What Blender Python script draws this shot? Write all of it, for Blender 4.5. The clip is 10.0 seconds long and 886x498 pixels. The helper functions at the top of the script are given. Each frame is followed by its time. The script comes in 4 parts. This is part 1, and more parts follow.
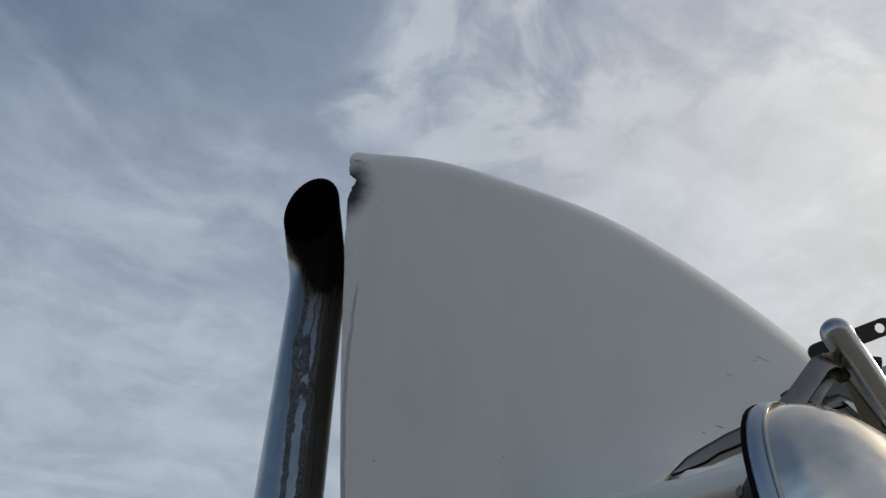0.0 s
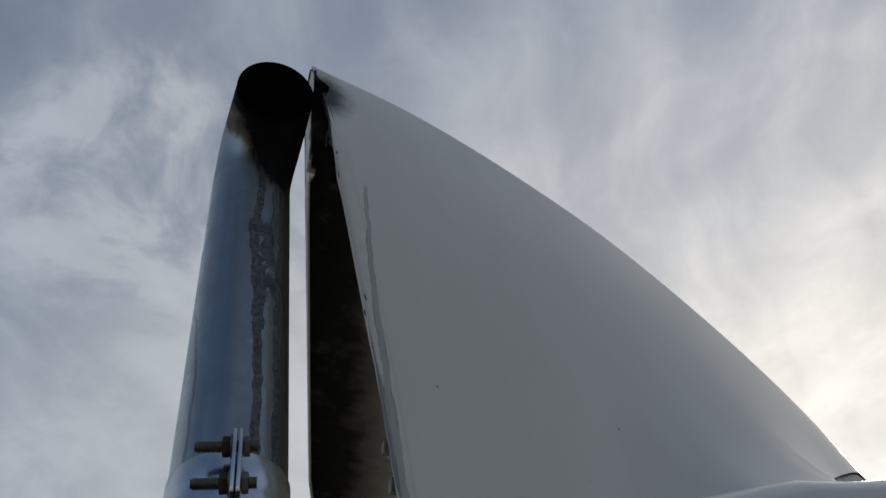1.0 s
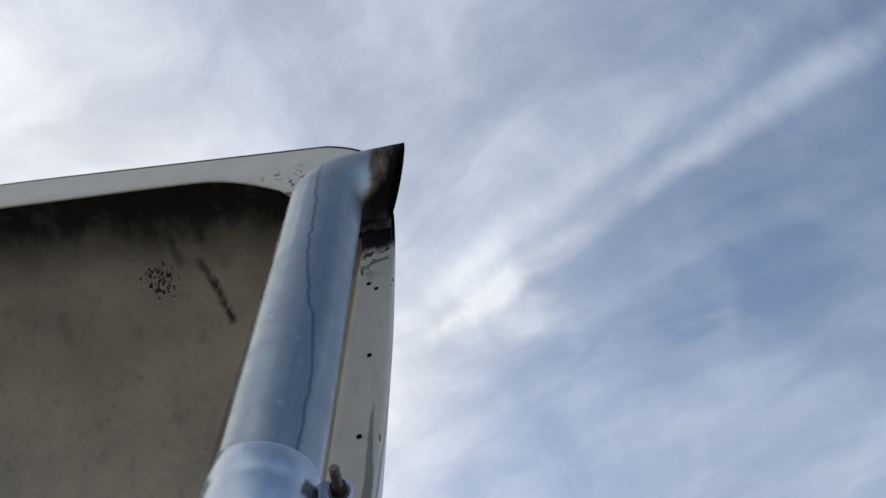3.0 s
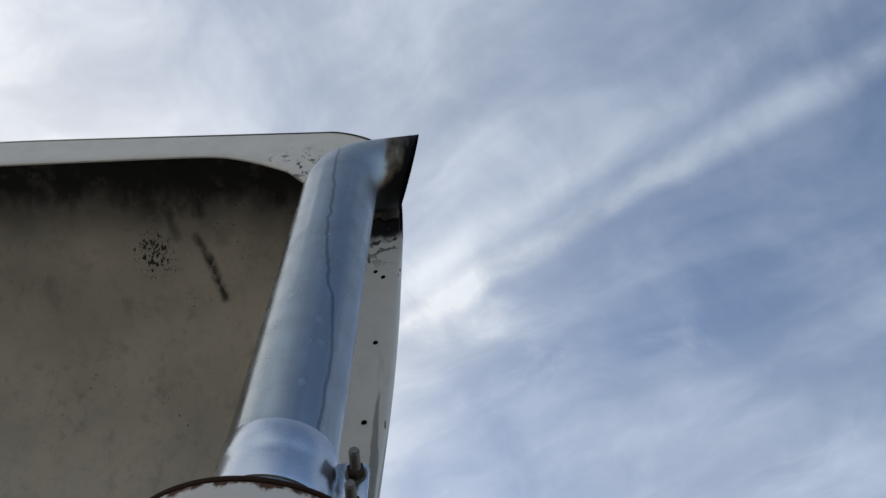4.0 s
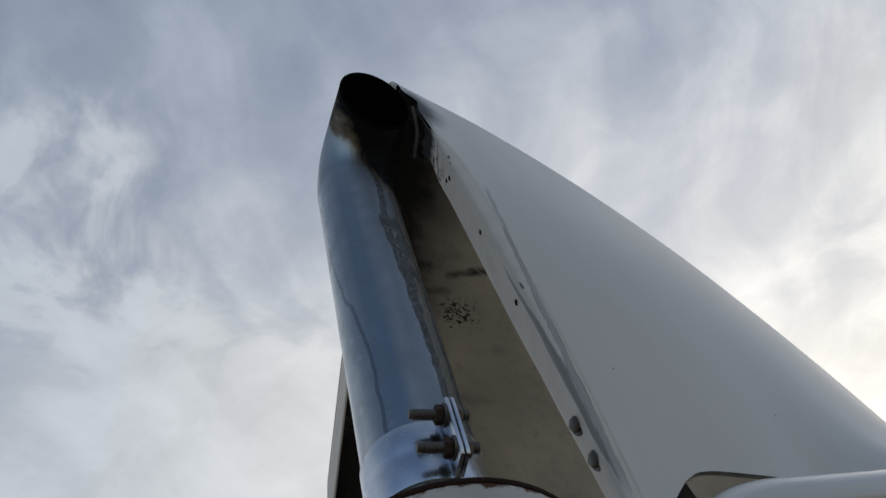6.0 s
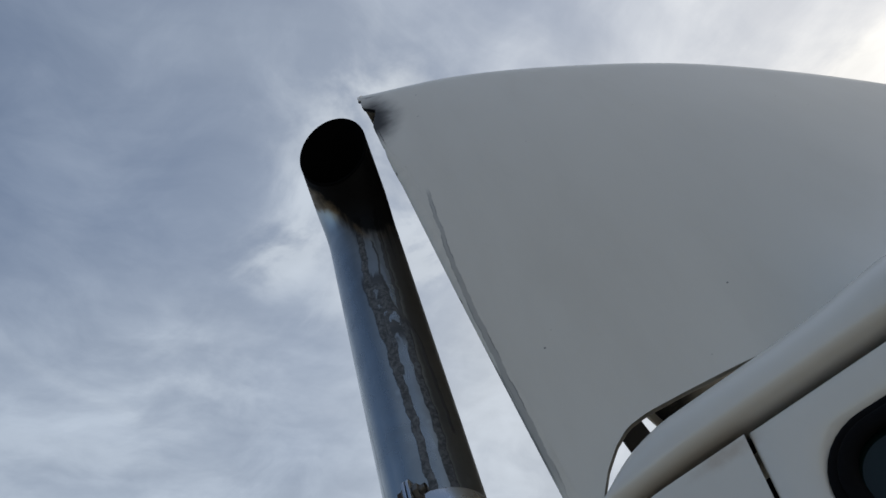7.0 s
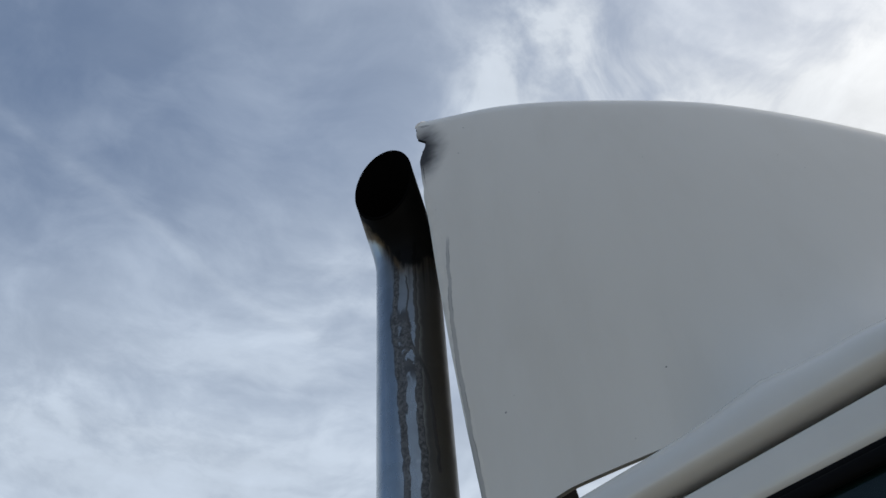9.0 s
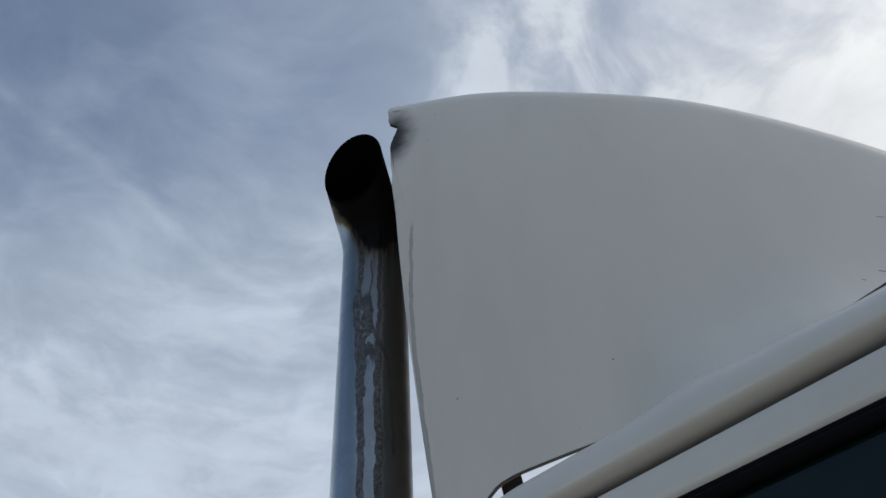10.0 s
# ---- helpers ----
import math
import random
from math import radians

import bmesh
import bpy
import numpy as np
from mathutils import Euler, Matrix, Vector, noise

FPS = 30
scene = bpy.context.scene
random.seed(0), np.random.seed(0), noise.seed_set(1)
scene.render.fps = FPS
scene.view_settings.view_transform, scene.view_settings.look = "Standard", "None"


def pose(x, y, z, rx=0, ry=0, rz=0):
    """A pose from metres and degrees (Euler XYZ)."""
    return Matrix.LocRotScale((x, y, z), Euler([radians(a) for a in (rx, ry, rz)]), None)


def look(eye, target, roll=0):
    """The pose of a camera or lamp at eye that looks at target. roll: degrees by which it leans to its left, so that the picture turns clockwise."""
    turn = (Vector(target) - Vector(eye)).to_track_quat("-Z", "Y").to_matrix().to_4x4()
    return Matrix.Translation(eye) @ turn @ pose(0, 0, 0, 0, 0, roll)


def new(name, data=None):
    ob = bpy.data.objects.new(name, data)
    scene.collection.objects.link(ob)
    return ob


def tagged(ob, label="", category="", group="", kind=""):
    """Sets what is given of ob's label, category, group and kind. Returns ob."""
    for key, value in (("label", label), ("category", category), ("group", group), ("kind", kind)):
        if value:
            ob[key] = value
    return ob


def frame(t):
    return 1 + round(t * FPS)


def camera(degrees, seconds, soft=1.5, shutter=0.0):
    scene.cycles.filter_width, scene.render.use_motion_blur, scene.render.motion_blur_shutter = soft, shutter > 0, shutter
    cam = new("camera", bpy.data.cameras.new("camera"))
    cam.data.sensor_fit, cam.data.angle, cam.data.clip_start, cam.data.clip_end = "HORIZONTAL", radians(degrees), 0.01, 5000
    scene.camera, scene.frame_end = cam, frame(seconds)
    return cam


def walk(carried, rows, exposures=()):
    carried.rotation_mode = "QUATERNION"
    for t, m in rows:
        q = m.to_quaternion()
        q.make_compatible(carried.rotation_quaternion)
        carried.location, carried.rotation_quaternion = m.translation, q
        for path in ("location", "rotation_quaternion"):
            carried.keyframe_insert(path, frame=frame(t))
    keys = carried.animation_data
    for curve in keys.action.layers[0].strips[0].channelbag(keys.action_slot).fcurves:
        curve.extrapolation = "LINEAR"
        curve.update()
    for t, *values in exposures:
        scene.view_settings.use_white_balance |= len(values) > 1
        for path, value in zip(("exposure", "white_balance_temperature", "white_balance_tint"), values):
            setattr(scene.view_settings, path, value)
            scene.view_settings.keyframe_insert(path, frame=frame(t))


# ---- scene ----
import mathutils.bvhtree

# Heights in the parts below are counted from the clamp bolts of the exhaust, LIFT metres over the ground.
LIFT = 2.4
CY = 1.22           # centre plane of the truck, in y
PATH = [
    (0, (0.804, -1.213, 1.668), (0.291, 0.058, 3.124), -0.7),
    (0.3, (0.576, -1.051, 1.707), (0.244, 0.178, 3.250), -2.0),
    (0.5, (0.389, -0.932, 1.746), (0.259, 0.266, 3.342), -4.8),
    (0.6, (0.312, -0.898, 1.755), (0.282, 0.311, 3.348), -6.3),
    (1, (0.008, -0.752, 1.774), (0.441, 0.328, 3.400), -14.2),
    (1.5, (-0.234, -0.642, 1.779), (0.539, 0.107, 3.465), -19.7),
    (2, (-0.418, -0.484, 1.778), (0.452, -0.090, 3.535), -16.9),
    (2.5, (-0.608, -0.357, 1.759), (0.387, -0.228, 3.489), -8.9),
    (3, (-0.711, -0.228, 1.732), (0.337, -0.191, 3.435), -0.9),
    (3.2, (-0.708, -0.183, 1.724), (0.339, -0.160, 3.428), 1.6),
    (4.3, (-0.707, -0.152, 1.723), (0.363, -0.225, 3.411), -1.5),
    (4.5, (-0.706, -0.176, 1.727), (0.382, -0.247, 3.404), -3.5),
    (5, (-0.678, -0.298, 1.740), (0.421, -0.236, 3.410), -10.2),
    (5.5, (-0.466, -0.471, 1.741), (0.515, -0.014, 3.423), -19.2),
    (5.7, (-0.400, -0.540, 1.752), (0.431, 0.134, 3.441), -20.5),
    (6.8, (0.208, -0.802, 1.759), (0.100, 0.346, 3.392), -21.5),
    (7, (0.312, -0.826, 1.742), (0.060, 0.328, 3.356), -22.0),
    (7.5, (0.516, -0.840, 1.731), (-0.035, 0.214, 3.339), -21.1),
    (8, (0.632, -0.900, 1.699), (-0.054, 0.114, 3.281), -16.1),
    (8.5, (0.655, -0.926, 1.684), (-0.058, 0.106, 3.242), -7.2),
    (9, (0.646, -0.890, 1.706), (-0.010, 0.156, 3.279), -5.6),
    (9.5, (0.671, -0.904, 1.694), (0.040, 0.155, 3.269), -6.2),
    (10, (0.688, -0.885, 1.696), (0.038, 0.210, 3.239), -4.8),
]
cam = camera(54.63, 10.0)
walk(cam, [(t, look(eye, target, roll)) for t, eye, target, roll in PATH],
     exposures=[(0.0, -0.12), (0.5, -0.32), (1.0, -0.36), (1.5, -0.36), (2.0, -0.28), (2.5, 0.16), (3.0, 0.40), (4.5, 0.38), (5.0, 0.28), (5.5, -0.05), (7.0, 0.12), (7.5, 0.45), (8.0, 0.60), (8.5, 0.47), (9.0, 0.35), (10.0, 0.25)])

# ---------------------------------------------------------------- world and light
SUN_AZ, SUN_EL = radians(42), radians(31)
SUN_DIR = Vector((math.cos(SUN_AZ) * math.cos(SUN_EL), math.sin(SUN_AZ) * math.cos(SUN_EL), math.sin(SUN_EL)))


class Graph:
    """Short hand for building a node tree."""

    def __init__(self, tree):
        self.t = tree

    def put(self, socket, value):
        if hasattr(value, "links"):
            self.t.links.new(value, socket)
        else:
            socket.default_value = value

    def node(self, kind, **ins):
        n = self.t.nodes.new(kind)
        for k, v in ins.items():
            self.put(n.inputs[k.replace("_", " ")], v)
        return n

    def m(self, op, a, b=0.0, c=0.0, clamp=False):
        n = self.t.nodes.new("ShaderNodeMath")
        n.operation, n.use_clamp = op, clamp
        for s, v in zip(n.inputs, (a, b, c)):
            self.put(s, v)
        return n.outputs[0]

    def vm(self, op, a, b=(0, 0, 0)):
        n = self.t.nodes.new("ShaderNodeVectorMath")
        n.operation = op
        self.put(n.inputs[0], a)
        self.put(n.inputs[1], b)
        return n.outputs["Value"] if op in ("DOT_PRODUCT", "LENGTH", "DISTANCE") else n.outputs[0]

    def step(self, v, a, b, lo=0.0, hi=1.0):
        n = self.t.nodes.new("ShaderNodeMapRange")
        n.interpolation_type = "SMOOTHSTEP"
        for k, s in (("Value", v), ("From Min", a), ("From Max", b), ("To Min", lo), ("To Max", hi)):
            self.put(n.inputs[k], s)
        return n.outputs[0]

    def noise(self, vec, scale, detail=4.0, rough=0.55, distort=0.0):
        n = self.node("ShaderNodeTexNoise", Vector=vec, Scale=scale, Detail=detail, Roughness=rough, Distortion=distort)
        return n.outputs["Fac"]

    def spots(self, vec, scale):
        return self.node("ShaderNodeTexVoronoi", Vector=vec, Scale=scale).outputs["Distance"]

    def mix(self, fac, a, b):
        n = self.t.nodes.new("ShaderNodeMix")
        n.data_type = "RGBA"
        self.put(n.inputs[0], fac)
        for i, v in ((6, a), (7, b)):
            self.put(n.inputs[i], v if hasattr(v, "links") else (*v, 1))
        return n.outputs[2]

    def xyz(self, vec):
        n = self.t.nodes.new("ShaderNodeSeparateXYZ")
        self.t.links.new(vec, n.inputs[0])
        return n.outputs[0], n.outputs[1], n.outputs[2]

    def vec(self, x, y, z):
        n = self.t.nodes.new("ShaderNodeCombineXYZ")
        for s, v in zip(n.inputs, (x, y, z)):
            self.put(s, v)
        return n.outputs[0]

    def stretch(self, vec, scale, rot=(0, 0, 0)):
        n = self.node("ShaderNodeMapping", Vector=vec)
        n.inputs["Scale"].default_value = scale
        n.inputs["Rotation"].default_value = rot
        return n.outputs[0]


world = bpy.data.worlds.new("sky")
scene.world = world
world.use_nodes = True
world.node_tree.nodes.clear()
g = Graph(world.node_tree)
sky = g.t.nodes.new("ShaderNodeTexSky")
sky.sky_type, sky.sun_disc = "NISHITA", False
sky.sun_elevation, sky.sun_rotation = SUN_EL, math.pi / 2 - SUN_AZ
sky.air_density, sky.dust_density, sky.ozone_density = 1.0, 0.6, 1.0
way = g.node("ShaderNodeTexCoord").outputs["Generated"]
dx, dy, dz = g.xyz(way)
dzc = g.m("MAXIMUM", dz, 0.06)
flat = g.vec(g.m("DIVIDE", dx, dzc), g.m("DIVIDE", dy, dzc), 0.0)   # the cloud layer seen from below
px, py, pz = g.xyz(flat)
warp = g.vm("SCALE", g.vm("SUBTRACT", g.node("ShaderNodeTexNoise", Vector=flat, Scale=1.6, Detail=3.0).outputs["Color"], (0.5, 0.5, 0.5)))
warp.node.inputs["Scale"].default_value = 0.35
bent = g.vm("ADD", flat, warp)
GRAIN = radians(55)                                                  # the way the fibres of the cloud run
bx, by, _ = g.xyz(bent)
along = g.m("ADD", g.m("MULTIPLY", bx, math.cos(GRAIN)), g.m("MULTIPLY", by, math.sin(GRAIN)))
across = g.m("SUBTRACT", g.m("MULTIPLY", by, math.cos(GRAIN)), g.m("MULTIPLY", bx, math.sin(GRAIN)))
veil = g.noise(g.vec(g.m("MULTIPLY", along, 0.55), across, 0.0), 1.9, 4.0, 0.5)
wisps = g.noise(g.vec(g.m("MULTIPLY", along, 0.14), across, 3.0), 9.0, 6.0, 0.55, 0.3)
puffs = g.noise(bent, 5.5, 9.0, 0.58, 0.25)
span = g.vm("LENGTH", flat)
cover = g.m("ADD", g.step(py, -0.55, 0.30, 0.0, 0.32), g.m("MULTIPLY", g.step(span, 0.65, 1.5, 0.0, 0.40), g.step(py, -0.25, 0.45, 0.35, 1.0)))   # thin overhead and away from the sun
cover = g.m("SUBTRACT", cover, g.m("MULTIPLY", g.step(px, 0.0, -0.6, 0.0, 0.22), g.step(py, 0.5, 0.1)))
cover = g.m("ADD", cover, g.step(veil, 0.28, 0.72, 0.04, 0.20))
cover = g.m("ADD", cover, g.m("MULTIPLY", g.step(wisps, 0.34, 0.78, 0.05, 0.15), g.step(px, -0.5, 0.2, 0.45, 1.0)))
sunward = g.m("ADD", g.m("MULTIPLY", dx, math.cos(SUN_AZ)), g.m("MULTIPLY", dy, math.sin(SUN_AZ)))
hazy = g.m("MULTIPLY", g.step(dz, 0.45, 0.08), g.step(sunward, -0.5, 0.6, 0.12, 1.0))   # haze round the horizon, thickest under the sun
cover = g.m("ADD", cover, g.m("MULTIPLY", hazy, 0.5))
cover = g.m("ADD", cover, g.step(puffs, 0.38, 0.80, 0.02, 0.15))


def streak(ax, ay, bx, by, width, gain):
    """A long thin cloud between two places of the layer, frayed by noise."""
    ux, uy = bx - ax, by - ay
    n = math.hypot(ux, uy)
    wx, wy, _ = g.xyz(g.vm("ADD", flat, g.vm("MULTIPLY", warp, (0.6, 0.6, 0))))
    off = g.m("ADD", g.m("MULTIPLY", g.m("SUBTRACT", wx, ax), -uy / n), g.m("MULTIPLY", g.m("SUBTRACT", wy, ay), ux / n))
    along = g.m("ADD", g.m("MULTIPLY", g.m("SUBTRACT", wx, ax), ux / n), g.m("MULTIPLY", g.m("SUBTRACT", wy, ay), uy / n))
    band = g.step(g.m("ABSOLUTE", off), width, 0.0, 0.0, gain)
    band = g.m("MULTIPLY", band, g.step(along, -0.25 * n, 0.1 * n))
    band = g.m("MULTIPLY", band, g.step(along, 1.6 * n, 0.9 * n))
    return g.m("MULTIPLY", band, g.m("MULTIPLY", g.step(puffs, 0.34, 0.62, 0.50, 1.0), g.step(wisps, 0.35, 0.62, 0.75, 1.0)))


def bank(cx, cy, r, gain, lo=0.30, hi=0.68):
    """A loose patch of broken cloud."""
    d = g.vm("DISTANCE", bent, (cx, cy, 0))
    return g.m("MULTIPLY", g.step(d, r, 0.0, 0.0, gain), g.step(puffs, lo, hi))


def soft(cx, cy, r, gain):
    """A broad thickening of the veil, or a thinner place in it."""
    return g.step(g.vm("DISTANCE", bent, (cx, cy, 0)), r, 0.0, 0.0, gain)


FEATURES = [streak(0.72, -0.015, 0.345, -0.51, 0.036, 0.46), streak(0.69, 0.035, 0.36, -0.36, 0.036, 0.16), streak(-0.705, 0.16, -0.690, 0.62, 0.024, 0.09),
            streak(0.62, 0.10, 0.30, -0.26, 0.05, 0.06)]
FEATURES += [bank(*p) for p in ((-0.35, 0.535, 0.085, 0.55, 0.38, 0.60), (-0.255, 0.50, 0.11, 0.45, 0.40, 0.62), (-0.15, 0.45, 0.13, 0.50, 0.40, 0.62), (-0.24, 0.645, 0.17, 0.42, 0.38, 0.62), (-0.10, 0.55, 0.15, 0.42, 0.38, 0.62),
                                (-0.05, 0.74, 0.34, 0.45), (-1.0, 0.75, 0.42, 0.22), (-1.15, 0.52, 0.30, 0.16), (-0.60, 0.62, 0.26, 0.20), (0.72, -0.05, 0.16, 0.26, 0.34, 0.66), (0.81, -0.34, 0.08, 0.30, 0.44, 0.62),
                                (0.87, -0.16, 0.10, 0.22, 0.42, 0.64), (0.98, 0.42, 0.22, 0.14, 0.40, 0.64), (0.3, 1.05, 0.5, 0.45))]
FEATURES += [soft(*p) for p in ((0.85, 0.16, 0.34, 0.24), (0.32, 0.52, 0.34, 0.12), (0.15, 0.95, 0.50, 0.36), (-0.24, 1.02, 0.42, 0.26), (0.22, 0.24, 0.28, -0.12), (0.55, 1.20, 0.60, 0.30), (1.12, -0.62, 0.40, 0.22), (0.0, 0.78, 0.25, 0.10),
                                (0.74, -0.36, 0.30, -0.10), (1.15, -0.12, 0.36, -0.16), (0.90, 0.02, 0.16, -0.06), (0.45, 0.24, 0.26, -0.10), (-0.66, 0.34, 0.32, -0.12), (-0.40, 0.34, 0.24, -0.14))]
for s in FEATURES:
    cover = g.m("ADD", cover, s)
cover = g.m("MAXIMUM", cover, 0.04)
cover = g.m("MINIMUM", cover, 0.97)
near_sun = g.m("MAXIMUM", g.vm("DOT_PRODUCT", way, tuple(SUN_DIR)), 0.0)
glow = g.m("ADD", g.m("MULTIPLY", g.m("POWER", near_sun, 4.5), 1.02), g.m("MULTIPLY", g.m("POWER", near_sun, 40.0), 0.45))
warm = g.m("MAXIMUM", g.m("POWER", near_sun, 3.0), g.step(dz, 0.45, 0.15))
cloud = g.vm("SCALE", g.mix(warm, (0.88, 1.01, 1.185), (1.05, 1.0, 0.915)))
g.put(cloud.node.inputs["Scale"], g.m("MULTIPLY", g.m("MULTIPLY", g.m("ADD", g.m("ADD", 1.0, glow), g.m("MULTIPLY", hazy, 0.4)), 4.9), g.m("ADD", g.step(puffs, 0.25, 0.75, 0.88, 1.10), g.step(wisps, 0.3, 0.7, -0.03, 0.05))))
base = g.vm("MULTIPLY", sky.outputs[0], (0.89, 0.96, 1.04))
back = g.node("ShaderNodeBackground", Color=g.mix(cover, base, cloud), Strength=0.1)
g.t.links.new(back.outputs[0], g.t.nodes.new("ShaderNodeOutputWorld").inputs[0])
sun = new("sun", bpy.data.lights.new("sun", "SUN"))
sun.data.energy, sun.data.angle, sun.data.color = 1.3, radians(10), (1, 0.94, 0.86)
sun.matrix_world = look(SUN_DIR * 50, (0, 0, 0))


# ---------------------------------------------------------------- materials
def surface(name):
    m = bpy.data.materials.new(name)
    m.use_nodes = True
    gg = Graph(m.node_tree)
    return m, gg, m.node_tree.nodes["Principled BSDF"], gg.node("ShaderNodeTexCoord").outputs["Object"]


def bump(gg, b, height, strength=0.2, dist=0.002):
    n = gg.node("ShaderNodeBump", Height=height, Strength=strength, Distance=dist)
    gg.t.links.new(n.outputs[0], b.inputs["Normal"])


def simple(name, color, rough, metal=0.0, vary=0.15, scale=40.0, bumpy=0.1, spec=0.5):
    m, gg, b, co = surface(name)
    n = gg.noise(co, scale, 5.0)
    n2 = gg.noise(co, scale * 0.15, 3.0)
    f = gg.m("ADD", gg.m("MULTIPLY", n, 0.5), gg.m("MULTIPLY", n2, 0.5))
    gg.put(b.inputs["Base Color"], gg.mix(f, tuple(c * (1 - vary) for c in color), tuple(min(1, c * (1 + vary)) for c in color)))
    gg.put(b.inputs["Roughness"], gg.step(n, 0.2, 0.8, max(0.02, rough - 0.08), rough + 0.08))
    b.inputs["Metallic"].default_value = metal
    b.inputs["Specular IOR Level"].default_value = spec
    bump(gg, b, n, bumpy, 0.001)
    return m


SOOT_AT = (0.115, -0.085, 0.845)


def winding(gg, z, *pts):
    """A value against height, through (height, value), lowest first."""
    a = pts[0][1]
    for (z0, a0), (z1, a1) in zip(pts, pts[1:]):
        a = gg.m("ADD", a, gg.step(z, z0, z1, 0.0, a1 - a0))
    return a


def runny_smear(gg, co, col):
    """A grey run with a dark, broken outline, close to the rolled rear edge."""
    x, y, z = gg.xyz(co)
    wave = gg.noise(gg.vec(0.0, 0.0, z), 22.0, 3.0)
    line = gg.m("ADD", winding(gg, z, (-0.10, 0.1715), (0.0, 0.1685), (0.10, 0.1650), (0.19, 0.1615), (0.31, 0.1615), (0.40, 0.1640), (0.52, 0.168)), gg.m("MULTIPLY", gg.m("SUBTRACT", wave, 0.5), 0.010))
    off = gg.m("ABSOLUTE", gg.m("SUBTRACT", x, line))
    here = gg.m("MULTIPLY", gg.step(z, 0.515, 0.48), gg.step(y, -0.080, -0.088))
    wide = gg.step(z, 0.50, 0.15, 0.0024, 0.0036)
    smear = gg.m("MULTIPLY", gg.step(gg.m("SUBTRACT", off, wide), 0.0010, -0.0006), here)
    col = gg.mix(gg.m("MULTIPLY", smear, 0.62), col, (0.29, 0.29, 0.285))
    edge = gg.m("MULTIPLY", gg.step(gg.m("ABSOLUTE", gg.m("SUBTRACT", off, wide)), 0.0011, 0.0003), here)
    edge = gg.m("MULTIPLY", edge, gg.step(gg.noise(gg.stretch(co, (1, 1, 0.3)), 60.0, 3.0), 0.40, 0.58))
    return gg.mix(gg.m("MULTIPLY", edge, 0.6), col, (0.14, 0.14, 0.14))


def scratch(gg, u, v, a, c, w):
    """How far a point (u, v) lies on a thin mark from a to c."""
    du, dv = c[0] - a[0], c[1] - a[1]
    l = math.hypot(du, dv)
    run = gg.m("ADD", gg.m("MULTIPLY", gg.m("SUBTRACT", u, a[0]), du / l), gg.m("MULTIPLY", gg.m("SUBTRACT", v, a[1]), dv / l))
    off = gg.m("ABSOLUTE", gg.m("ADD", gg.m("MULTIPLY", gg.m("SUBTRACT", u, a[0]), -dv / l), gg.m("MULTIPLY", gg.m("SUBTRACT", v, a[1]), du / l)))
    return gg.m("MULTIPLY", gg.step(off, w, w * 0.4), gg.m("MULTIPLY", gg.step(run, -0.001, 0.002), gg.step(run, l, l * 0.6)))


def paint_white():
    """Weathered white gelcoat: faint dirt, fine specks, a grey runny smear along the rear edge and soot by the exhaust."""
    m, gg, b, co = surface("white_gelcoat")
    x, y, z = gg.xyz(co)
    dirt = gg.noise(gg.stretch(co, (1, 1, 0.25)), 9.0, 6.0, 0.6)
    fine = gg.noise(co, 160.0, 3.0)
    col = gg.mix(gg.step(dirt, 0.35, 0.75), (0.675, 0.655, 0.605), (0.635, 0.612, 0.560))
    col = gg.mix(gg.step(fine, 0.66, 0.8, 0, 0.10), col, (0.45, 0.44, 0.42))
    speck = gg.m("MULTIPLY", gg.step(gg.spots(co, 30.0), 0.060, 0.038), gg.step(gg.noise(co, 7.0, 2.0), 0.56, 0.61))
    col = gg.mix(gg.m("MULTIPLY", speck, 0.8), col, (0.08, 0.08, 0.08))
    col = runny_smear(gg, co, col)
    # scratches and a rub mark low on the front of the side
    for a, c, w in (((0.872, 0.246), (0.896, 0.232), 0.0014), ((0.866, 0.236), (0.871, 0.234), 0.0016), ((0.815, 0.196), (0.826, 0.192), 0.0012), ((0.775, 0.075), (0.787, 0.070), 0.0016), ((0.752, 0.058), (0.757, 0.055), 0.0014)):
        col = gg.mix(gg.m("MULTIPLY", gg.m("MULTIPLY", scratch(gg, x, z, a, c, w), gg.step(y, 0.40, 0.35)), 0.85), col, (0.05, 0.05, 0.05))
    # cracks at the upper corner
    for a, c in (((0.110, 0.981), (0.136, 0.971)), ((0.116, 0.972), (0.140, 0.966)), ((0.118, 0.905), (0.140, 0.912))):
        col = gg.mix(gg.m("MULTIPLY", gg.m("MULTIPLY", scratch(gg, x, z, a, c, 0.0022), gg.step(y, 0.1, 0.05)), 0.85), col, (0.03, 0.03, 0.03))
    # soot
    d = gg.vm("LENGTH", gg.vm("MULTIPLY", gg.vm("SUBTRACT", co, SOOT_AT), (1.5, 1.0, 0.66)))
    d = gg.m("ADD", d, gg.m("MULTIPLY", gg.m("SUBTRACT", gg.noise(co, 28.0, 5.0), 0.5), 0.035))
    col = gg.mix(gg.step(d, 0.108, 0.030), col, (0.018, 0.016, 0.015))
    gg.put(b.inputs["Base Color"], col)
    gg.put(b.inputs["Roughness"], gg.m("ADD", gg.step(dirt, 0.2, 0.9, 0.32, 0.38), gg.step(d, 0.08, 0.03, 0.0, 0.4)))
    b.inputs["Coat Weight"].default_value = 0.15
    b.inputs["Coat Roughness"].default_value = 0.15
    return m


